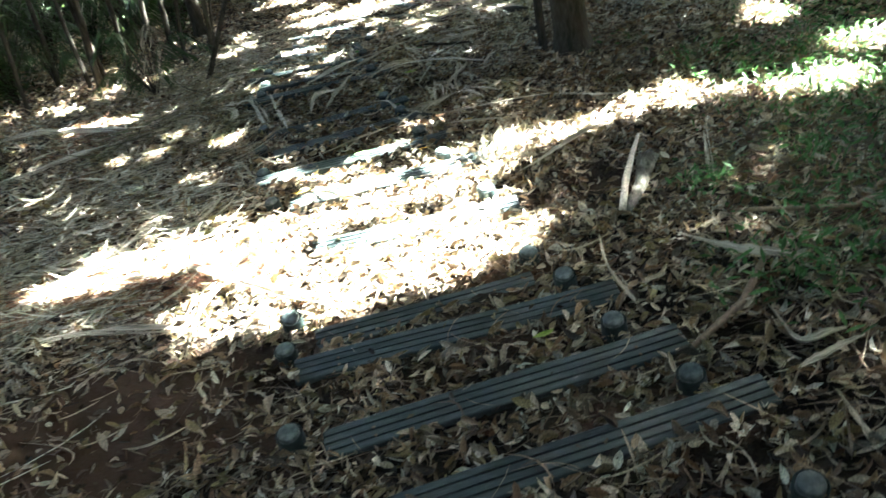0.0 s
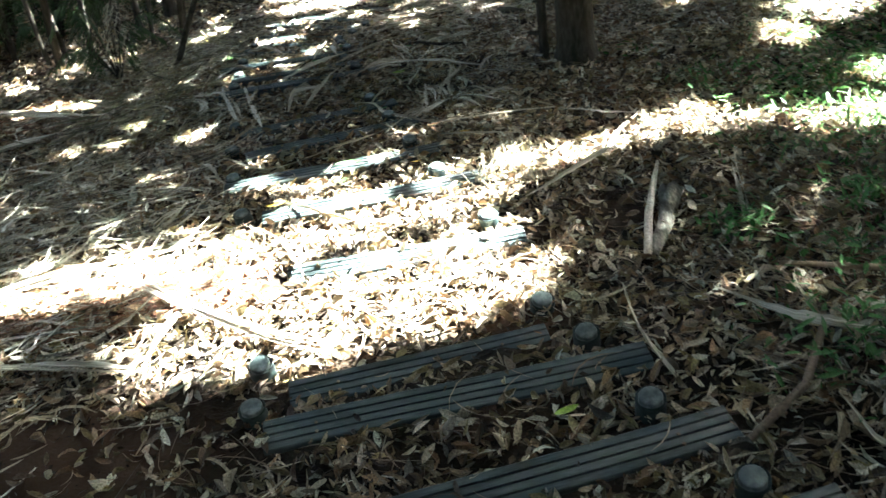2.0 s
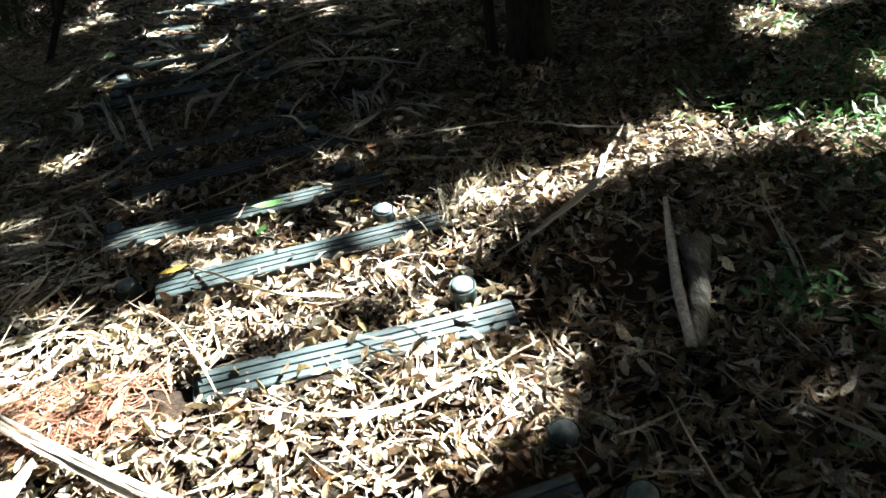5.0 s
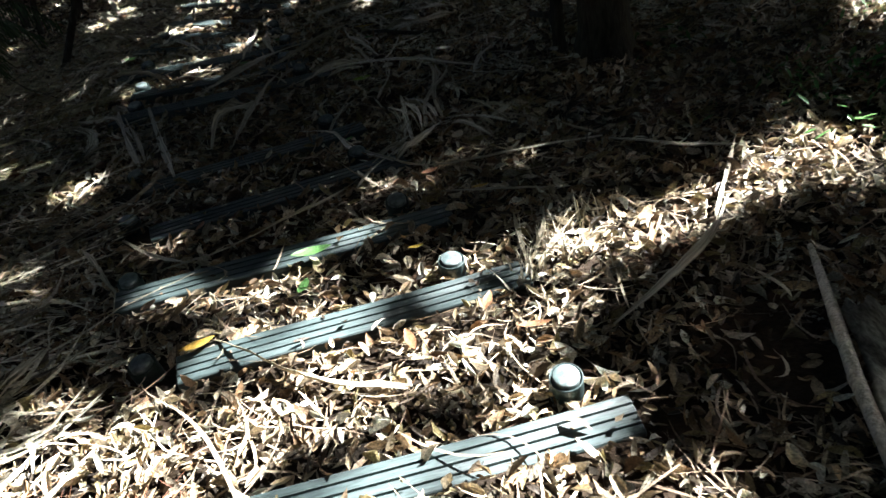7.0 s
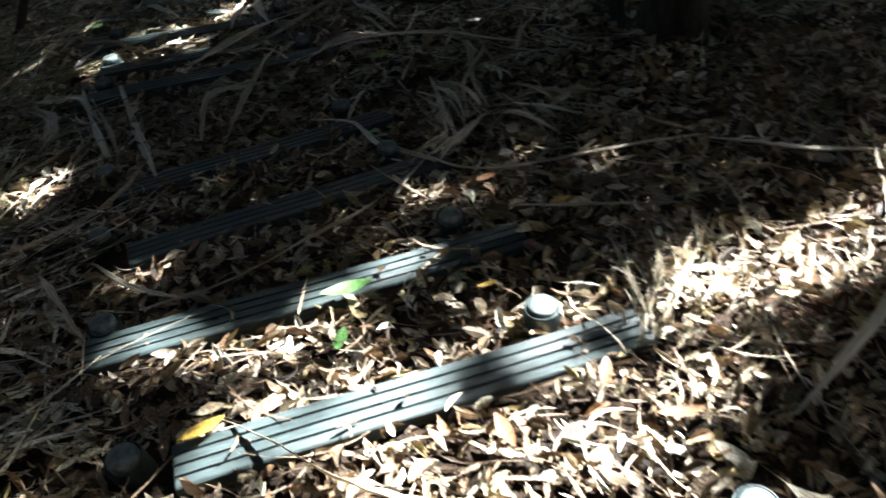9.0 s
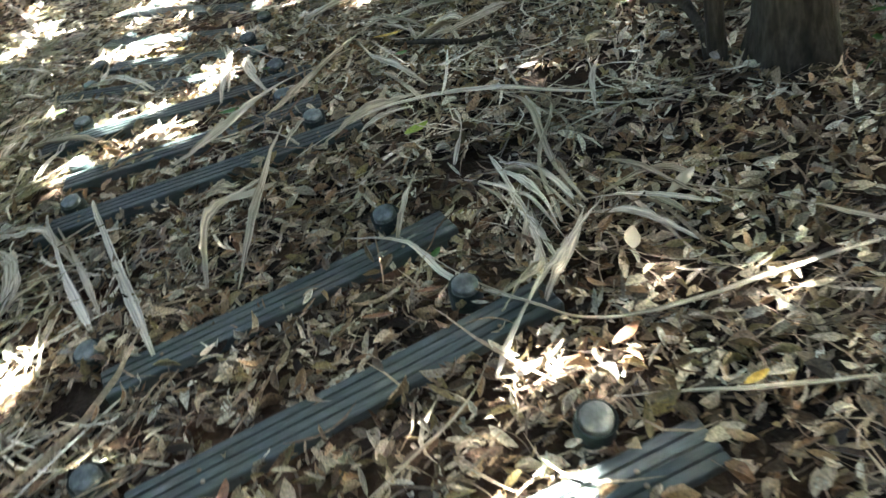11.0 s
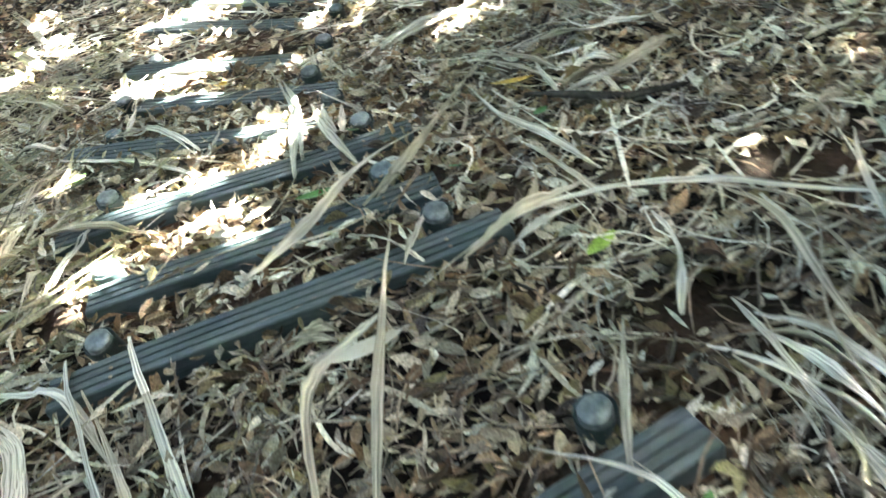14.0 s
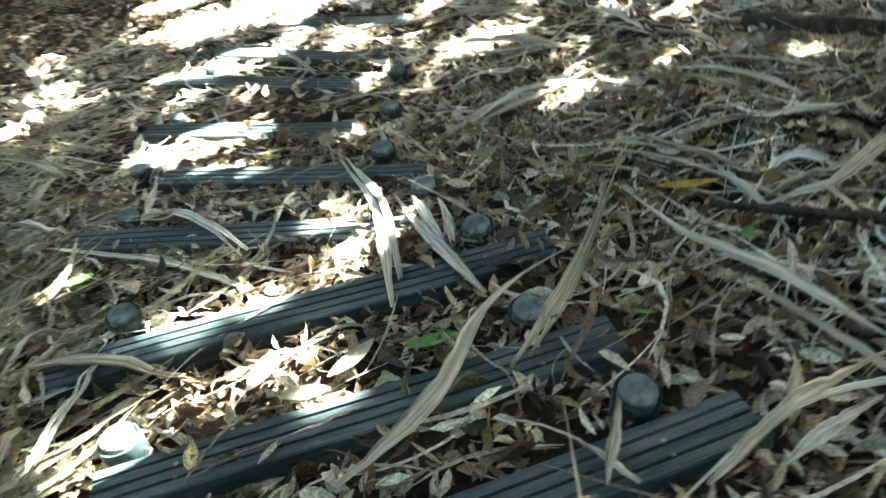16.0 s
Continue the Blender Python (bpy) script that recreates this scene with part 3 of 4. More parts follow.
def palm(seed, fronds=11, reach=1.5):
    """A low palm clump: arching stalks, each with hanging straps on both sides."""
    r = np.random.RandomState(seed)
    ob = empty("palm_clump")
    for k in range(fronds):
        a = 2 * math.pi * k / fronds + r.uniform(-0.25, 0.25)
        far, high = reach * r.uniform(0.6, 1.1), r.uniform(0.9, 2.2)
        pts = [Vector((far * u * math.cos(a), far * u * math.sin(a), high * math.sin(min(1, u * 1.1) * 2.4) * 0.9 + 0.02)) for u in np.linspace(0, 1, 9)]
        frond = mesh_object("stalk", *limb(pts, [0.016 * (1 - 0.8 * i / 8) for i in range(9)], 6), BARK, ob)
        verts, faces = [], []
        for i in range(26):
            u = 0.2 + 0.8 * i / 26
            j = min(7, int(u * 8))
            p = pts[j].lerp(pts[j + 1], u * 8 - j)
            for side in (-1, 1):
                out = Vector((math.cos(a + side * 1.1), math.sin(a + side * 1.1), -0.35 - r.uniform(0, 0.7)))
                l, across = 0.42 * (1.2 - 0.6 * u) * r.uniform(0.7, 1.1), Vector((math.cos(a), math.sin(a), 0)) * 0.014
                b = len(verts)
                for q, w in ((0, 0.5), (0.35, 1.0), (0.7, 0.8), (1.0, 0.05)):
                    c = p + out * (l * q) + Vector((0, 0, -0.25 * l * q * q))
                    verts += [tuple(c - across * w), tuple(c + across * w)]
                faces += [(b + 2 * n, b + 2 * n + 1, b + 2 * n + 3, b + 2 * n + 2) for n in range(3)]
        mesh_object("frond_blade", verts, faces, PALM_BITS if k == 5 else CANOPY, frond)
    return tagged(ob, "low palm clump with arching green and dead fronds", "palm")


LOW = shrub("shrub", 1.9, 0.9, 9, 700, 0.13, 61, "dark leafy shrub with thin stems in shade")
LOW.matrix_world = pose(-6.0, 10.4, 0, 0, 0, 20)
TALL = shrub("thicket", 5.5, 2.0, 8, 1700, 0.42, 62, "tall dense thicket added to block low sky light")
TALL.matrix_world = pose(-10.5, 15.5, 0, 0, 0, 0)
CLUMP = palm(63)
CLUMP.matrix_world = pose(-4.9, 12.6, 0.0, 0, 0, 40)
place = random.Random(9)
for x, y, grow in ((-5.4, 9.6, 0.7), (-6.6, 11.6, 1.1), (-6.9, 13.8, 1.2), (-5.3, 12.2, 0.8), (-4.4, 13.6, 0.7), (-5.2, 16.5, 1.1), (-7.6, 11.0, 1.2), (6.2, 12.0, 1.0), (3.8, 14.6, 1.0), (-3.2, 17.6, 0.9)):
    copy_thing(LOW, pose(x, y, float(ground_height(x, y)), 0, 0, place.uniform(0, 360)) @ Matrix.Scale(grow, 4))
for x, y in ((-6.4, 9.8), (-7.3, 12.0), (7.0, 9.5)):
    copy_thing(CLUMP, pose(x, y, float(ground_height(x, y)), 0, 0, place.uniform(0, 360)))
for x, y, grow in ((-2.45, 7.10, 0.42), (-4.5, 12.4, 0.55), (-5.3, 10.6, 0.5)):
    copy_thing(CLUMP, pose(x, y, float(ground_height(x, y)), 0, 0, place.uniform(0, 360)) @ Matrix.Scale(grow, 4))
# Added ring, mostly out of view, that keeps low sky light off the path.
for ring, count in ((13.5, 22), (17.5, 26), (22.0, 28)):
    for k in range(count):
        a = 2 * math.pi * (k + place.uniform(-0.2, 0.2)) / count
        x, y = ring * math.cos(a) - 0.5, 6.5 + ring * 1.12 * math.sin(a)
        copy_thing(TALL, pose(x, y, float(ground_height(x, y)), 0, 0, place.uniform(0, 360)) @ Matrix.Scale(place.uniform(1.35, 1.95), 4))


# ---- dry palm blades, one by one ----
def curve_through(points, count):
    """Even steps along a smooth line through a few points."""
    p = [np.array(a, float) for a in points]
    p = [2 * p[0] - p[1]] + p + [2 * p[-1] - p[-2]]
    out, spans = [], len(p) - 3
    for k in range(count):
        s = k / (count - 1) * spans
        i = min(int(s), spans - 1)
        u = s - i
        a, b, c, d = p[i : i + 4]
        out.append(0.5 * (2 * b + (c - a) * u + (2 * a - 5 * b + 4 * c - d) * u * u + (3 * b - a - 3 * c + d) * u ** 3))
    return np.array(out)


def over_boards(x, y):
    """The height of what lies under a point: a board's top or the litter."""
    z = float(ground_height(x, y)) + 0.036
    for right, left in BOARDS:
        dx, dy = right[0] - left[0], right[1] - left[1]
        n = math.hypot(dx, dy)
        u, v = ((x - right[0]) * dx + (y - right[1]) * dy) / n, (-(x - right[0]) * dy + (y - right[1]) * dx) / n
        if -1.3 < u < 0.04 and -BOARD_W - 0.03 < v < 0.03:
            z = max(z, float(top_height((right[1] + left[1]) / 2)) + 0.006)
    return z


blade_rng = random.Random(5)


def dry_blade(path, width):
    """A long dry leaf over the litter, folded along its length; a wide one is torn into strips that part towards its tip."""
    width *= 0.78
    line = curve_through(path, 22)
    z = np.array([over_boards(x, y) for x, y in line])
    for _ in range(3):
        z = np.maximum(z, np.convolve(np.pad(z, 1, mode="edge"), [0.25, 0.5, 0.25], "valid"))
    lift = blade_rng.uniform(0.008, 0.026)
    torn = 1 if width < 0.030 else 2 if width < 0.050 else 3
    verts, faces = [], []
    for strip in range(torn):
        twist, fold, flip = blade_rng.uniform(-1.4, 1.4), blade_rng.uniform(0.4, 1.0), blade_rng.uniform(0, 6)
        short, start = blade_rng.uniform(0.0, 0.15) * (torn > 1), len(verts)
        for i in range(22):
            u = i / 21
            x, y = line[min(21, int(round(i * (1 - short))))] if short else line[i]
            a = line[min(i + 1, 21)] - line[max(i - 1, 0)]
            a = a / (np.linalg.norm(a) + 1e-9)
            side = np.array([-a[1], a[0]])
            w = width / torn * 0.60 * min(1.0, 0.22 + 1.6 * u, 0.42 + 2.5 * (1 - u)) * (1 + 0.18 * math.sin(9 * u + flip) + blade_rng.uniform(-0.13, 0.13))
            off = (strip - (torn - 1) / 2) * width / torn * (0.85 + 0.4 * u * u)
            roll = twist * math.sin(3 * u + flip)
            h = z[i] + lift * (0.4 + math.sin(math.pi * u)) + abs(math.sin(roll)) * w + 0.004 * strip + blade_rng.uniform(0.0, 0.004)
            for s, dz in ((-1, fold), (-0.5, 0), (0, fold * 0.75), (0.5, fold * 0.1), (1, fold * 0.8)):
                across = off + s * w * math.cos(roll)
                verts.append((x + side[0] * across, y + side[1] * across, h + dz * w + s * w * math.sin(roll)))
        for i in range(21):
            for j in range(4):
                a = start + i * 5 + j
                faces.append((a, a + 1, a + 6, a + 5))
    base = Vector((line[0][0], line[0][1], z[0]))
    verts = [tuple(Vector(v) - base) for v in verts]
    if width < 0.0135:
        ob = mesh_object("dry_leaf_stalk", verts, faces, TWIG)
        tagged(ob, "thin dry brown palm leaf stalk lying on litter", "stalk")
    else:
        ob = mesh_object("dry_palm_leaf", verts, faces, BLADE)
        tagged(ob, "dry pale tan strap-like palm leaf lying on litter", "palm leaf")
    ob.location = base
    layer = ob.data.uv_layers.new(name="along")
    for corner in ob.data.loops:
        i, j = divmod(corner.vertex_index % 110, 5)
        layer.data[corner.index].uv = (i / 21 * 3 + base.x * 7, j / 4 + base.y * 5)
    thick = ob.modifiers.new("thickness", "SOLIDIFY")
    thick.thickness = 0.0015
    return ob


for path, width in (
    (((-0.13, 5.58), (0.20, 5.72), (0.53, 5.67), (0.96, 5.41)), 0.018),
    (((0.67, 5.59), (0.72, 5.41), (0.69, 5.07), (0.71, 4.80)), 0.029),
    (((0.48, 5.15), (0.60, 5.05), (0.67, 4.76)), 0.024),
    (((0.51, 5.08), (0.56, 4.90), (0.60, 4.66)), 0.032),
    (((0.54, 5.19), (0.64, 5.04), (0.69, 4.78)), 0.021),
    (((0.52, 4.89), (0.54, 4.72), (0.55, 4.57)), 0.022),
    (((0.72, 4.82), (0.85, 4.73), (0.99, 4.63)), 0.023),
    (((0.69, 4.75), (0.81, 4.63), (0.90, 4.47)), 0.027),
    (((0.74, 4.82), (0.94, 4.84), (1.05, 4.73)), 0.021),
    (((0.70, 4.79), (0.59, 4.58), (0.47, 4.41)), 0.031),
    (((0.60, 4.66), (0.46, 4.53), (0.36, 4.43)), 0.023),
    (((-0.24, 5.55), (-0.43, 5.33), (-0.44, 4.90)), 0.033),
):
    dry_blade(path, width)
    if path[0][0] > 0.4:
        for _ in range(1):
            shift = [(blade_rng.gauss(0, 0.06), blade_rng.gauss(0, 0.05)) for _ in path]
            dry_blade(tuple((x + u, y + v) for (x, y), (u, v) in zip(path, shift)), width * blade_rng.uniform(0.6, 1.0))
for path, width in (
    (((-0.17, 5.89), (-0.28, 5.29), (-0.34, 4.90)), 0.030),
    (((-0.94, 5.79), (-0.79, 5.32), (-0.58, 4.70)), 0.034),
    (((-1.36, 5.73), (-1.08, 5.58), (-0.93, 5.34)), 0.029),
    (((-0.93, 5.35), (-1.06, 5.24), (-1.16, 5.10)), 0.025),
    (((0.48, 5.60), (0.47, 5.41), (0.40, 5.24)), 0.027),
    (((0.28, 5.28), (0.21, 5.08), (0.15, 4.90)), 0.027),
    (((1.07, 5.68), (0.98, 5.50), (0.92, 5.31)), 0.022),
    (((0.42, 5.62), (0.36, 5.78), (0.27, 6.09)), 0.019),
    (((0.16, 4.92), (0.42, 4.41), (0.68, 4.25), (1.34, 4.26)), 0.020),
    (((0.51, 4.04), (0.79, 3.92), (1.11, 3.85)), 0.019),
    (((-1.10, 5.74), (-0.94, 5.27), (-0.80, 4.92)), 0.038),
    (((1.34, 4.25), (1.56, 4.06), (1.80, 3.98)), 0.028),
):
    dry_blade(path, width)
for path, width in (
    (((0.92, 4.82), (1.15, 4.51), (1.34, 4.30)), 0.021),
    (((0.30, 4.29), (0.17, 4.10), (-0.15, 3.89), (-0.46, 3.82)), 0.018),
    (((0.19, 4.55), (0.30, 4.29), (0.43, 4.11)), 0.015),
    (((0.61, 4.68), (0.40, 4.37), (0.29, 4.21)), 0.020),
    (((0.87, 3.73), (0.86, 3.56), (0.86, 3.42)), 0.018),
    (((0.98, 3.72), (0.95, 3.56), (0.90, 3.45)), 0.020),
    (((1.12, 3.67), (1.01, 3.51), (0.91, 3.40)), 0.018),
    (((-0.85, 4.12), (-0.72, 3.90), (-0.64, 3.77)), 0.030),
    (((-0.68, 4.12), (-0.52, 3.94), (-0.35, 3.84)), 0.022),
    (((0.12, 2.41), (0.40, 2.23), (0.65, 2.22), (1.04, 2.45)), 0.017),
    (((-0.36, 3.10), (-0.13, 2.83), (0.08, 2.38)), 0.017),
    (((-0.19, 3.31), (0.14, 3.01), (0.43, 2.89)), 0.033),
):
    dry_blade(path, width)
for path, width in (
    (((-0.84, 3.15), (-0.79, 3.24), (-0.77, 3.43)), 0.048),
    (((1.60, 3.57), (1.39, 3.25), (1.04, 3.00)), 0.028),
    (((1.82, 4.05), (1.63, 3.67), (1.51, 3.45)), 0.023),
    (((-0.99, 2.81), (-0.53, 2.42), (0.04, 1.97), (0.30, 1.85)), 0.066),
    (((-3.74, 6.27), (-2.96, 5.96), (-2.10, 5.55)), 0.102),
    (((-3.01, 4.88), (-2.66, 5.06), (-2.21, 5.30)), 0.092),
    (((-1.63, 2.44), (-1.37, 2.70), (-0.96, 2.80)), 0.072),
    (((-1.29, 2.02), (-0.89, 1.99), (-0.52, 1.92)), 0.050),
    (((-0.45, 1.68), (-0.48, 2.05), (-0.46, 2.36)), 0.037),
    (((1.32, 2.11), (1.30, 1.70), (1.36, 1.47)), 0.037),
    (((1.62, 1.97), (1.82, 1.64), (2.02, 1.56)), 0.033),
    (((1.77, 1.30), (1.79, 1.07), (1.95, 1.12)), 0.028),
):
    dry_blade(path, width)
for path, width in (
    (((1.68, 0.99), (1.80, 0.99), (1.99, 1.08)), 0.021),
    (((1.81, 0.86), (1.80, 0.71), (1.80, 0.61)), 0.021),
    (((2.03, 3.04), (1.95, 2.67), (1.89, 2.41)), 0.047),
    (((-1.49, 6.71), (-1.46, 6.91), (-1.41, 7.15)), 0.044),
    (((-1.41, 6.46), (-1.36, 6.62), (-1.29, 6.64)), 0.032),
    (((-1.57, 6.96), (-1.44, 6.97), (-1.36, 7.13)), 0.034),
    (((-1.81, 7.62), (-1.67, 7.58), (-1.45, 7.33)), 0.036),
    (((-2.65, 10.21), (-2.28, 9.56), (-1.93, 8.99)), 0.074),
    (((-3.00, 11.65), (-2.54, 10.63), (-2.19, 9.71)), 0.071),
    (((0.91, 8.10), (0.94, 7.73), (0.83, 7.21)), 0.038),
    (((-0.03, 7.47), (0.22, 7.46), (0.61, 7.71)), 0.034),
    (((0.47, 6.86), (0.69, 6.84), (0.91, 6.76)), 0.032),
):
    dry_blade(path, width)
for path, width in (
    (((0.50, 6.60), (0.61, 6.42), (0.64, 6.20)), 0.030),
    (((0.48, 6.75), (0.46, 6.51), (0.47, 6.24)), 0.021),
    (((0.52, 5.25), (0.53, 5.06), (0.53, 4.83)), 0.029),
    (((0.41, 5.14), (0.52, 4.99), (0.54, 4.72)), 0.025),
    (((0.52, 5.16), (0.59, 4.94), (0.60, 4.71)), 0.030),
    (((0.53, 4.83), (0.52, 4.64), (0.51, 4.52)), 0.025),
    (((0.54, 4.72), (0.50, 4.59), (0.45, 4.51)), 0.022),
    (((0.40, 6.34), (0.61, 6.53), (0.72, 6.46)), 0.025),
    (((0.53, 6.31), (0.83, 6.47), (0.95, 6.53)), 0.025),
    (((-0.54, 5.51), (-0.43, 5.54), (-0.34, 5.51)), 0.060),
    (((0.06, 6.40), (-0.22, 6.24), (-0.40, 5.96), (-0.61, 5.85)), 0.031),
    (((0.24, 6.74), (-0.01, 6.28), (-0.28, 5.96)), 0.046),
):
    dry_blade(path, width)
for path, width in (
    (((-0.51, 7.48), (-0.42, 6.85), (-0.43, 6.30)), 0.060),
    (((-0.37, 7.00), (-0.32, 6.60), (-0.23, 6.29)), 0.033),
    (((-0.29, 5.90), (-0.19, 5.80), (-0.11, 5.67)), 0.021),
    (((0.41, 5.80), (0.19, 5.71), (-0.01, 5.63)), 0.028),
    (((0.34, 5.71), (0.23, 5.66), (0.12, 5.63)), 0.028),
    (((0.21, 6.62), (0.26, 6.27), (0.35, 6.01), (0.43, 5.83)), 0.026),
    (((0.90, 6.53), (0.63, 6.38), (0.48, 6.38)), 0.031),
    (((-1.29, 7.39), (-1.02, 7.17), (-0.80, 6.80)), 0.048),
    (((-1.51, 7.27), (-1.09, 6.90), (-0.80, 6.62)), 0.032),
    (((-1.15, 6.45), (-1.21, 6.26), (-1.25, 6.08)), 0.045),
    (((-1.43, 6.52), (-1.20, 6.45), (-0.94, 6.32)), 0.033),
    (((-0.90, 5.95), (-0.81, 6.04), (-0.70, 6.10)), 0.017),
):
    dry_blade(path, width)
for path, width in (
    (((-0.18, 7.43), (0.08, 7.58), (0.31, 7.55)), 0.042),
    (((0.26, 6.98), (0.41, 6.71), (0.52, 6.55)), 0.023),
    (((-0.05, 5.91), (-0.11, 5.77), (-0.16, 5.68)), 0.021),
    (((-0.08, 6.18), (-0.05, 6.08), (-0.16, 5.94)), 0.017),
    (((-1.22, 7.90), (-1.21, 7.66), (-1.20, 7.36)), 0.031),
    (((-0.55, 6.03), (-0.69, 5.99), (-0.90, 5.96)), 0.012),
    (((-1.75, 8.29), (-1.73, 7.96), (-1.74, 7.74)), 0.056),
    (((-2.18, 8.75), (-1.94, 8.49), (-1.70, 8.18)), 0.035),
    (((-0.12, 8.79), (0.21, 8.55), (0.53, 8.13)), 0.033),
    (((-0.85, 9.87), (-0.71, 9.29), (-0.59, 8.81)), 0.030),
    (((0.42, 8.20), (0.77, 8.53), (0.87, 8.14)), 0.024),
    (((0.58, 7.46), (0.72, 7.29), (0.78, 7.01)), 0.041),
):
    dry_blade(path, width)
for path, width in (
    (((0.49, 6.31), (0.41, 6.12), (0.32, 5.99)), 0.021),
    (((0.27, 5.95), (0.24, 5.81), (0.17, 5.70)), 0.029),
    (((-1.65, 6.57), (-1.62, 6.88), (-1.57, 7.23)), 0.033),
    (((-1.47, 6.22), (-1.42, 6.42), (-1.45, 6.69)), 0.032),
    (((-1.32, 5.98), (-1.31, 6.17), (-1.30, 6.28)), 0.022),
    (((-1.75, 6.81), (-1.52, 6.80), (-1.40, 6.91)), 0.029),
    (((-1.45, 6.09), (-1.44, 6.30), (-1.40, 6.41)), 0.031),
    (((-0.08, 7.46), (0.22, 7.59), (0.54, 7.33)), 0.036),
    (((0.28, 6.89), (0.42, 6.62), (0.55, 6.33)), 0.021),
    (((0.28, 7.14), (0.42, 6.76), (0.53, 6.53)), 0.026),
    (((0.47, 6.37), (0.67, 6.36), (0.91, 6.53)), 0.031),
    (((0.74, 7.49), (0.81, 7.20), (0.89, 6.92)), 0.026),
):
    dry_blade(path, width)
for path, width in (
    (((0.86, 7.54), (0.98, 7.29), (1.08, 7.11)), 0.023),
    (((-0.32, 6.95), (-0.31, 6.68), (-0.28, 6.57)), 0.035),
    (((-0.25, 6.87), (-0.25, 6.69), (-0.26, 6.54)), 0.028),
    (((0.03, 9.25), (0.32, 9.15), (0.65, 8.99)), 0.041),
    (((0.11, 8.53), (0.29, 8.27), (0.55, 8.18)), 0.034),
    (((-1.32, 5.62), (-1.17, 5.44), (-1.14, 5.17)), 0.065),
    (((-1.19, 5.52), (-1.12, 5.30), (-1.14, 5.17)), 0.041),
    (((-0.99, 4.84), (-0.97, 5.01), (-0.95, 5.14)), 0.023),
    (((-0.94, 5.08), (-0.94, 4.92), (-0.94, 4.79)), 0.022),
    (((-0.01, 5.03), (0.18, 4.85), (0.27, 4.62), (0.45, 4.41)), 0.020),
    (((0.51, 4.95), (0.34, 4.91), (0.18, 4.75)), 0.014),
    (((-0.57, 5.41), (-0.43, 5.44), (-0.24, 5.55)), 0.025),
):
    dry_blade(path, width)
for path, width in (
    (((0.83, 5.02), (0.91, 4.85), (1.00, 4.65)), 0.021),
    (((0.76, 5.00), (0.82, 4.71), (0.87, 4.42)), 0.017),
    (((-1.02, 5.58), (-0.89, 5.28), (-0.79, 5.00)), 0.021),
):
    dry_blade(path, width)


# ---- single fallen things ----
def fallen_leaf(x, y, length, turn, mat, label, tilt=(0.1, 0.1), lift=0.025, name="fallen_leaf"):
    verts, faces = [], []
    for i in range(9):
        u = i / 8
        w = length * 0.15 * math.sin(math.pi * min(1, u * 0.98 + 0.01)) ** 0.8 + 0.001
        for s, dz in ((-1, 0.25), (-0.5, 0.08), (0, 0), (0.5, 0.08), (1, 0.25)):
            verts.append(((u - 0.5) * length, s * w, dz * w + 0.25 * length * (u - 0.5) ** 2))
    for i in range(8):
        for j in range(4):
            a = i * 5 + j
            faces.append((a, a + 5, a + 6, a + 1))
    ob = mesh_object(name, verts, faces, mat)
    ob.matrix_world = pose(x, y, over_boards(x, y) + lift, math.degrees(tilt[0]), math.degrees(tilt[1]), turn)
    return tagged(ob, label, "leaf")


fallen_leaf(0.125, 3.70, 0.15, 20, GREEN, "fresh green leaf fallen on brown litter", (0.2, 0.1))
fallen_leaf(0.10, 3.52, 0.11, 80, GREEN, "fresh green leaf fallen on brown litter")
fallen_leaf(0.32, 5.53, 0.125, 40, LIME, "lime yellow-green fallen leaf on bare soil", (0.3, 0.1))
fallen_leaf(0.245, 4.78, 0.07, 60, GREEN, "small round green leaf beside a board")
fallen_leaf(-0.22, 6.46, 0.12, 110, GREEN, "fresh green leaf hanging over a board", (0.4, 0.3), 0.05)
fallen_leaf(-0.38, 6.16, 0.12, 10, GREEN, "dark green leaf beside a board")
fallen_leaf(1.007, 1.37, 0.09, 30, LIME, "pale green fallen leaf on brown litter")
fallen_leaf(1.49, 0.93, 0.07, 85, YELLOW, "yellow fallen leaf beside a board", (0.2, 0.6), 0.04)
fallen_leaf(0.375, 6.25, 0.09, 50, GREEN, "fresh green leaf among dry palm straps", (0.3, 0.2))
fallen_leaf(0.057, 6.06, 0.07, 120, GREEN, "small green leaf on shaded litter", (0.2, 0.3))
fallen_leaf(-1.31, 6.90, 0.10, 30, GREEN, "dark green leaf among old palm straps", (0.3, 0.1))
fallen_leaf(0.352, 6.51, 0.16, 150, YELLOW, "mottled yellow leaf lying on palm straps", (0.1, 0.1), 0.03)
fallen_leaf(-0.80, 7.72, 0.10, 80, YELLOW, "bright yellow leaf leaning on a board", (0.5, 0.2), 0.03)
fallen_leaf(-0.22, 3.26, 0.12, 35, YELLOW, "yellow-brown fallen leaf on litter")
fallen_leaf(0.50, 3.62, 0.06, 20, YELLOW, "orange-yellow fallen leaf on litter")
fallen_leaf(0.78, 3.95, 0.07, 20, YELLOW, "orange-yellow fallen leaf on litter")
for x, y, l in ((0.82, 3.05, 0.1), (-0.25, 2.45, 0.11), (0.45, 3.10, 0.1), (0.60, 4.2, 0.1), (-0.35, 4.1, 0.1), (0.2, 4.6, 0.09), (0.05, 4.55, 0.1), (0.7, 3.2, 0.09)):
    fallen_leaf(x, y, l, random.uniform(0, 180), RUSSET, "rusty red-brown fallen leaf on litter", (random.uniform(-0.3, 0.3), random.uniform(-0.2, 0.2)))


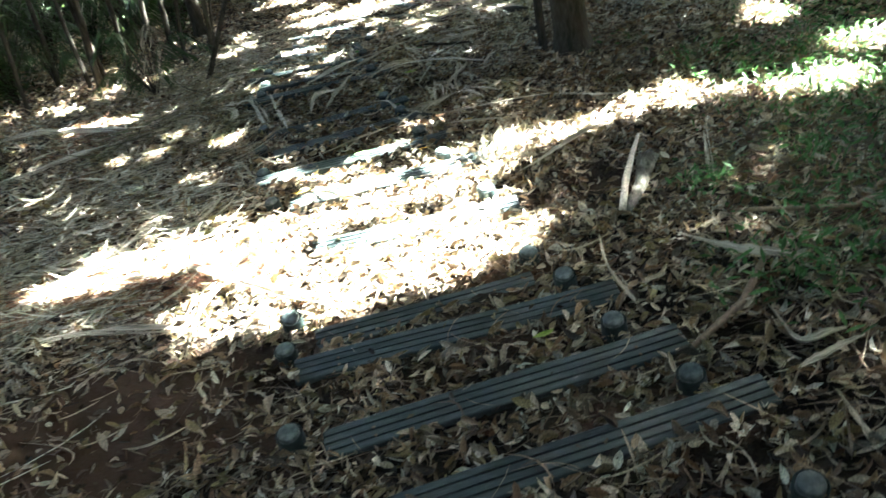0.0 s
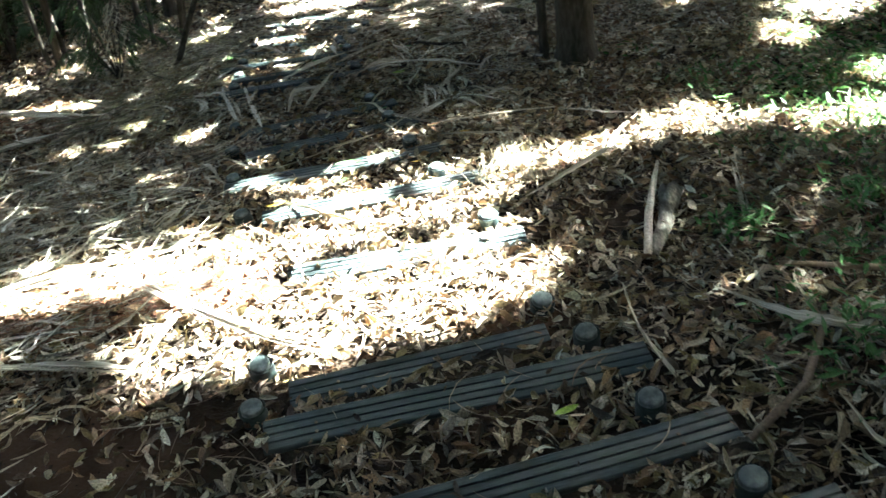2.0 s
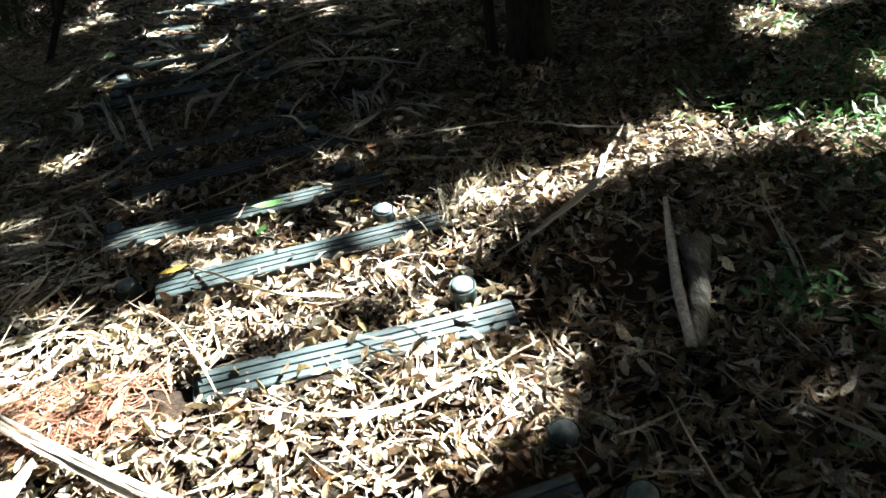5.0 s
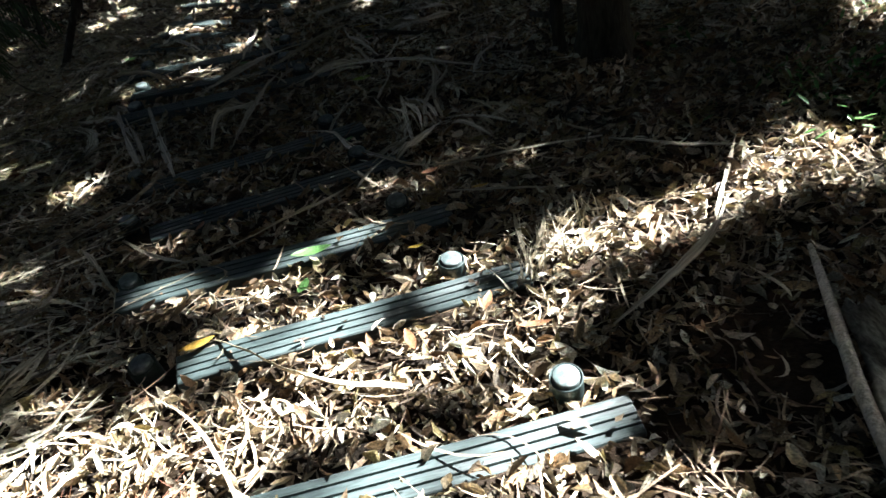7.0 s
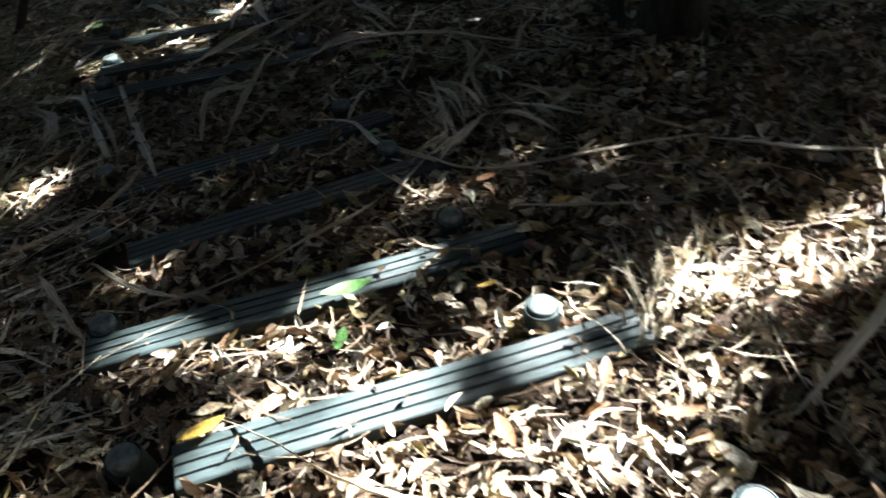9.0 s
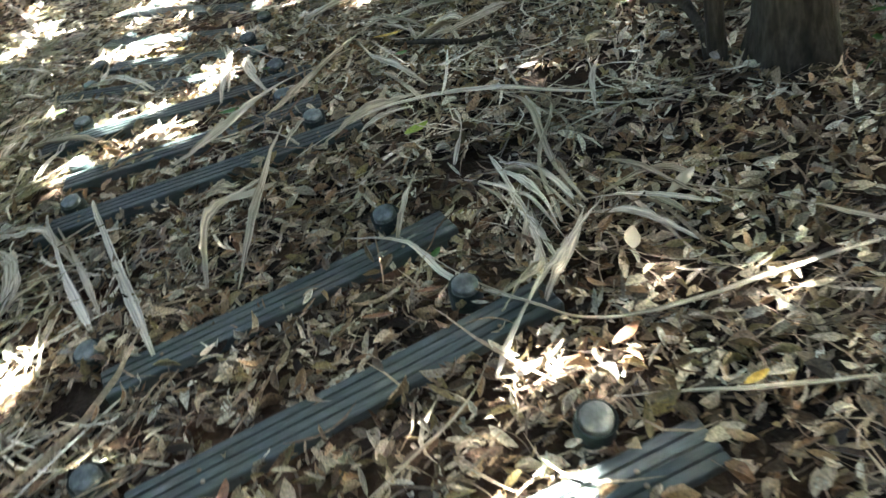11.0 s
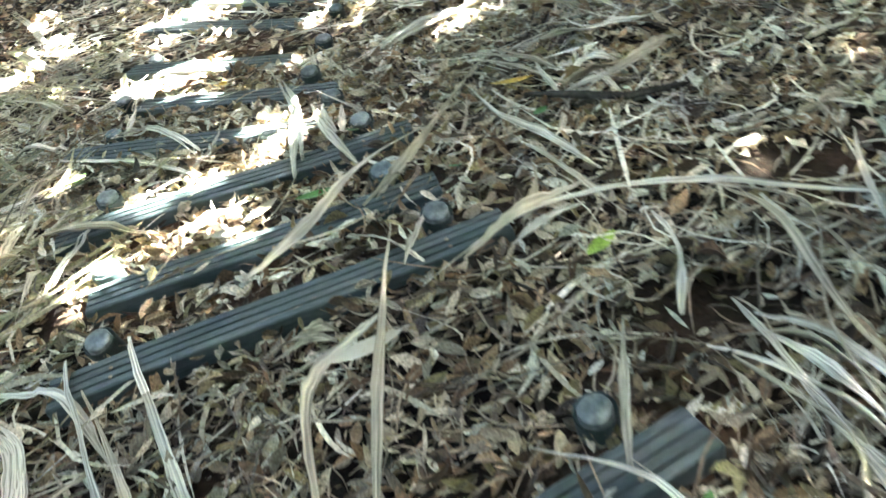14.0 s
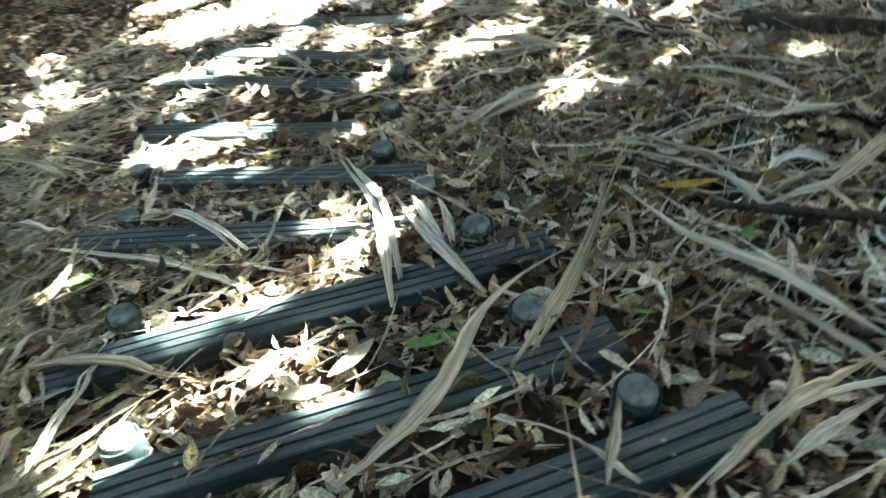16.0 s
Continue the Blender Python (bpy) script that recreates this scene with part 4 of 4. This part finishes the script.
fallen_leaf(1.36, 5.33, 0.12, 60, STONE, "bleached white dead leaf beside a root", (0.5, 0.2), 0.04)
for x, y, l, turn in ((0.80, 5.73, 0.10, 20), (0.90, 5.66, 0.08, 100), (0.72, 5.78, 0.07, 60), (-0.30, 5.42, 0.20, 15), (0.75, 4.55, 0.14, 70), (0.98, 4.75, 0.12, 30), (-0.55, 6.18, 0.14, 40), (-0.75, 6.22, 0.16, 75), (-0.66, 6.12, 0.13, 160)):
    fallen_leaf(x, y, l, turn, BLADE, "large pale dry leaf lying curled on litter", (random.uniform(-0.3, 0.3), random.uniform(-0.2, 0.2)))


def stick(points, radii, mat, name, label, category, sides=9):
    """A crooked stick resting on the ground: points of x, y and height over the litter."""
    at = [(x, y, float(ground_height(x, y)) + h) for x, y, h in points]
    base = Vector(at[0])
    verts, faces = limb([tuple(Vector(a) - base) for a in at], radii, sides)
    faces.append(tuple(range(sides - 1, -1, -1)))
    ob = mesh_object(name, verts, faces, mat)
    ob.location = base
    return tagged(ob, label, category)


stick(((1.455, 2.28, 0.06), (1.53, 2.6, 0.07), (1.62, 2.9, 0.06), (1.71, 3.2, 0.05)), (0.017, 0.019, 0.016, 0.009), PALE_WOOD, "weathered_branch", "pale weathered split branch lying in leaf litter", "branch")


def bark_slab(spine, widths, label):
    """A curled plate of bark with broken ends, resting on the litter."""
    line, wide = curve_through(spine, 14), np.interp(np.linspace(0, 1, 14), np.linspace(0, 1, len(widths)), widths)
    way = line[-1] - line[0]
    way = way / np.linalg.norm(way)
    side, r, verts = np.array([way[1], -way[0]]), random.Random(8), []
    for k, (p, w) in enumerate(zip(line, wide)):
        for j in range(8):
            s = j / 7 * 2 - 1
            ragged = r.uniform(-0.03, 0.03) if k in (0, 13) else 0.0
            x, y = p + side * (s * w / 2 * (1 + r.uniform(-0.06, 0.06))) + way * ragged
            verts.append((x, y, float(ground_height(*p)) + 0.045 + 0.3 * w * (1 - s * s) + r.uniform(-0.002, 0.002)))
    faces = [(k * 8 + j, k * 8 + j + 1, k * 8 + j + 9, k * 8 + j + 8) for k in range(13) for j in range(7)]
    base = Vector(verts[0])
    ob = mesh_object("bark_slab", [tuple(Vector(v) - base) for v in verts], faces, SLAB)
    ob.location = base
    ob.modifiers.new("thickness", "SOLIDIFY").thickness = 0.006
    return tagged(ob, label, "bark")


bark_slab(((1.475, 2.29), (1.595, 2.57), (1.69, 2.855)), (0.055, 0.065, 0.075, 0.115), "curled grey-green slab of loose bark beside a branch")
stick(((1.22, 7.9, 0.05), (1.30, 7.6, 0.08), (1.42, 7.3, 0.05)), (0.03, 0.036, 0.03), BARK, "fallen_log", "short dark rotting log on leaf litter", "log")
stick(((1.37, 5.40, 0.02), (1.43, 5.55, 0.06), (1.44, 5.75, 0.12), (1.36, 5.95, 0.10)), (0.014, 0.02, 0.024, 0.016), BARK, "twisted_root", "twisted grey-brown root rising from litter", "root")
stick(((0.37, 6.43, 0.05), (0.47, 6.30, 0.07), (0.64, 6.18, 0.06), (0.84, 6.17, 0.05)), (0.007, 0.012, 0.013, 0.009), BARK, "fallen_stick", "dark curved stick lying over palm litter", "stick")
stick(((1.9, 1.7, 0.03), (1.7, 1.35, 0.05), (1.5, 1.2, 0.04), (1.42, 1.15, 0.03)), (0.012, 0.014, 0.012, 0.008), TWIG, "fallen_stick", "thin crooked brown stick on leaf litter", "stick")
stick(((2.9, 2.2, 0.03), (2.3, 1.9, 0.05), (1.9, 2.1, 0.04)), (0.014, 0.014, 0.009), TWIG, "fallen_stick", "thin crooked brown stick on leaf litter", "stick")

# ---- leaf litter ----
def scatter(count, x0, x1, y0, y1, seed):
    r = np.random.RandomState(seed)
    return r, r.uniform(x0, x1, count), r.uniform(y0, y1, count)


def on_board(x, y, margin=0.01):
    hit = np.zeros(len(x), bool)
    for right, left in BOARDS:
        dx, dy = right[0] - left[0], right[1] - left[1]
        n = math.hypot(dx, dy)
        u, v = ((x - right[0]) * dx + (y - right[1]) * dy) / n, (-(x - right[0]) * dy + (y - right[1]) * dx) / n
        hit |= (u > -1.25) & (u < margin) & (v < margin) & (v > -BOARD_W - margin)
    return hit


BARE = ((-0.70, 1.32, 0.62, 0.48), (0.90, 5.60, 0.26, 0.12), (0.45, 5.25, 0.18, 0.08), (1.45, 2.75, 0.15, 0.2))


def bare(x, y):
    thin = np.zeros(len(x))
    for cx, cy, a, b in BARE:
        thin = np.maximum(thin, np.clip(1.5 - np.hypot((x - cx) / a, (y - cy) / b), 0, 1))
    return thin


def litter(name, count, box, seed, lo, hi, slim, mat, layers, label, over=0.03, shape=LEAF, faces=LEAF_FACES, wild=1.0):
    r, x, y = scatter(count, *box, seed)
    drop = on_board(x, y) & (r.uniform(0, 1, count) > over) | (r.uniform(0, 1, count) < bare(x, y) * 0.78)
    x, y = x[~drop], y[~drop]
    count = len(x)
    z = ground_height(x, y) + r.uniform(0.0, layers, count)
    z = np.where(on_board(x, y), top_height(y) + 0.012, z)
    size = r.uniform(lo, hi, count)
    ob = swarm(name, shape, faces, np.stack([x, y, z], -1), turned(r.uniform(0, 6.3, count), r.normal(0, 0.38 * wild, count), r.normal(0, 0.28 * wild, count)),
               np.stack([size, size * r.uniform(*slim, count), size * r.uniform(0.1, 1.1, count)], -1), mat, r.normal(0.2, 0.7, count))
    return tagged(ob, label, "leaf litter", kind="stuff")


litter("curled_leaf_litter", 46000, (-2.6, 3.2, -0.6, 8.0), 26, 0.022, 0.085, (0.20, 0.52), LITTER, 0.045, "curled and torn dry leaves over the litter", 0.03, TORN, TORN_FACES, 1.7)
litter("leaf_litter", 27000, (-2.6, 3.2, -0.6, 8.0), 21, 0.025, 0.10, (0.18, 0.46), LITTER, 0.036, "dry brown and tan fallen leaves covering the soil", 0.03, LEAF, LEAF_FACES, 1.4)
litter("leaf_scraps", 46000, (-2.6, 3.2, -0.6, 8.0), 22, 0.012, 0.04, (0.3, 0.8), SCRAP, 0.022, "small leaf fragments among the litter, darkened like its shaded gaps", 0.02, BIT, BIT_FACES)
litter("far_leaf_litter", 46000, (-10, 9, 7.6, 20), 23, 0.06, 0.13, (0.35, 0.6), LITTER, 0.04, "dry brown fallen leaves farther along the path", 0.03, BIT, BIT_FACES)
litter("side_leaf_litter", 26000, (-8, -2.4, -0.8, 7.9), 24, 0.05, 0.12, (0.35, 0.6), LITTER, 0.04, "dry brown fallen leaves beside the path", 0.03, BIT, BIT_FACES)
litter("side_leaf_litter", 24000, (2.9, 8.0, -0.8, 7.9), 25, 0.05, 0.12, (0.35, 0.6), LITTER, 0.04, "dry brown fallen leaves beside the path", 0.03, BIT, BIT_FACES)
litter("rear_leaf_litter", 30000, (-8, 8, -6.0, -0.4), 27, 0.05, 0.12, (0.35, 0.6), LITTER, 0.04, "dry brown fallen leaves where the path begins", 0.03, BIT, BIT_FACES)

RIBBON = np.array([(u, s * 0.5 * (1 - 0.8 * (2 * u) ** 4), 0.1 * abs(s)) for u in (-0.5, -0.3, -0.1, 0.1, 0.3, 0.5) for s in (-1, 0, 1)])
RIBBON_FACES = [(i * 3 + j, i * 3 + j + 3, i * 3 + j + 4, i * 3 + j + 1) for i in range(5) for j in range(2)]


def strands(name, count, box, seed, lo, hi, wide, mat, label, category, over=0.2, bend=0.4, bearing=None):
    r, x, y = scatter(count, *box, seed)
    size, yaw = r.uniform(lo, hi, count), r.uniform(0, 6.3, count)
    if bearing is not None:
        yaw = r.normal(bearing, 0.45, count)
    crosses = np.zeros(count, bool)
    for u in (-0.5, -0.25, 0, 0.25, 0.5):
        crosses |= on_board(x + u * size * np.cos(yaw), y + u * size * np.sin(yaw), 0.02)
    keep = (~crosses | (r.uniform(0, 1, count) < over)) & (r.uniform(0, 1, count) > bare(x, y) * 0.8)
    x, y, size, yaw, crosses = x[keep], y[keep], size[keep], yaw[keep], crosses[keep]
    count = len(x)
    z = np.maximum(ground_height(x, y) + r.uniform(0.02, 0.05, count), np.where(crosses, top_height(y) + 0.008, -1))
    ob = swarm(name, RIBBON, RIBBON_FACES, np.stack([x, y, z], -1), turned(yaw, r.normal(0, 0.35, count), r.normal(0, 0.05, count)),
               np.stack([size, r.uniform(*wide, count), r.uniform(*wide, count)], -1), mat, r.normal(0, bend, count) * 0.4, r.normal(0, 0.75, count))
    return tagged(ob, label, category, kind="stuff")


strands("twigs", 5200, (-3, 3.4, -0.6, 9.0), 31, 0.06, 0.38, (0.0025, 0.008), TWIGS, "thin dry twigs scattered over leaf litter", "twigs")
strands("palm_scraps", 5600, (-2.5, 3.6, 5.2, 11.0), 32, 0.10, 0.50, (0.004, 0.015), PALM_BITS, "torn dry palm leaf strips over the litter", "palm scraps", 0.03)
strands("litter_shreds", 4200, (-2.4, 3.0, -0.4, 5.6), 38, 0.05, 0.26, (0.003, 0.011), SHREDS, "narrow brown leaf shreds among the litter", "leaf litter", 0.04, 1.0)
strands("palm_scraps", 800, (-3.4, -0.7, 0.8, 8.0), 33, 0.15, 0.6, (0.006, 0.018), PALM_BITS, "torn dry palm leaf strips beside the path", "palm scraps", 0.1)
strands("palm_pile", 420, (-2.3, -1.15, 4.9, 7.4), 39, 0.35, 0.95, (0.010, 0.026), OLIVE_FROND, "heap of old olive palm straps beside the boards", "palm fronds", 0.0, 0.5, 0.55)
strands("palm_pile", 260, (-2.9, -1.6, 6.8, 9.4), 40, 0.3, 0.8, (0.010, 0.024), OLIVE_FROND, "heap of old olive palm straps beside the boards", "palm fronds", 0.0, 0.5, 2.4)
strands("rust_fibres", 320, (-1.7, -0.7, 2.25, 2.75), 34, 0.2, 0.6, (0.003, 0.008), FIBRE, "rust coloured palm fibres on the ground", "fibres", bearing=0.25)
strands("rust_fibres", 260, (-3.0, -2.0, 5.3, 6.4), 36, 0.1, 0.4, (0.004, 0.012), FIBRE, "rust coloured dead palm shreds on litter", "fibres", bearing=0.1)
strands("rust_fibres", 700, (-0.66, -0.14, 2.36, 2.66), 37, 0.05, 0.2, (0.002, 0.006), RED_FIBRE, "reddish brown palm fibres matted over litter", "fibres", bend=1.2)
strands("palm_pile", 700, (-2.3, -0.7, 2.0, 4.6), 35, 0.25, 0.8, (0.008, 0.022), PALM_BITS, "heap of dry palm fronds beside the path", "palm fronds", bearing=0.3)

# ---- dry grass tufts ----
def grass_tuft(x, y, blades, length, seed):
    r = random.Random(seed)
    verts, faces = [], []
    for _ in range(blades):
        a, lean, l = r.uniform(0, 6.28), r.uniform(0.15, 1.1), length * r.uniform(0.5, 1.1)
        px, py = r.gauss(0, 0.035), r.gauss(0, 0.035)
        way, side, n = Vector((math.cos(a), math.sin(a), 0)), Vector((-math.sin(a), math.cos(a), 0)), len(verts)
        for u in (0, 0.35, 0.7, 1.0):
            c = Vector((px, py, 0)) + way * (l * u * math.sin(lean) * (0.6 + 0.4 * u)) + Vector((0, 0, l * u * math.cos(lean) * (1.1 - 0.25 * u)))
            w = 0.0045 * (1.05 - u)
            verts += [tuple(c - side * w), tuple(c + side * w)]
        faces += [(n + 2 * k, n + 2 * k + 1, n + 2 * k + 3, n + 2 * k + 2) for k in range(3)]
    ob = mesh_object("dry_grass_tuft", verts, faces, PALM_BITS)
    ob.location = (x, y, float(ground_height(x, y)) + 0.01)
    return tagged(ob, "spiky tuft of bleached dry grass in litter", "grass")


for k, (x, y, n, l) in enumerate(((0.92, 3.52, 34, 0.17), (1.02, 3.42, 30, 0.15), (0.86, 3.36, 24, 0.14), (1.08, 3.60, 22, 0.14), (0.52, 4.86, 26, 0.20), (1.10, 3.28, 18, 0.12), (2.95, 3.45, 24, 0.15), (-0.55, 5.1, 16, 0.14))):
    grass_tuft(x, y, n, l, 70 + k)

# ---- weeds ----
r = np.random.RandomState(41)
PATCHES = ((2.9, 3.9, 0.55, 620), (1.87, 2.45, 0.14, 110), (2.0, 1.5, 0.30, 260), (2.4, 2.5, 0.12, 80), (2.7, 3.2, 0.40, 380), (3.4, 4.8, 0.6, 420), (2.3, 4.4, 0.25, 70), (2.5, 1.9, 0.3, 110), (1.9, 5.2, 0.3, 30), (3.2, 3.3, 0.4, 320), (2.6, 2.6, 0.35, 220), (2.2, 2.0, 0.3, 170), (3.6, 4.2, 0.4, 260))
x = np.concatenate([r.normal(cx, s * 0.6, n) for cx, cy, s, n in PATCHES])
y = np.concatenate([r.normal(cy, s * 0.6, n) for cx, cy, s, n in PATCHES])
weeds = swarm("weeds", LEAF, LEAF_FACES, np.stack([x, y, ground_height(x, y) + r.uniform(0.02, 0.11, len(x))], -1), turned(r.uniform(0, 6.3, len(x)), r.normal(0, 0.4, len(x)), r.normal(-0.3, 0.4, len(x))),
              np.stack([r.uniform(0.025, 0.085, len(x)), r.uniform(0.009, 0.026, len(x)), r.uniform(0.02, 0.05, len(x))], -1), GREEN)
tagged(weeds, "low green weeds and seedlings sprouting through litter", "weeds", kind="stuff")
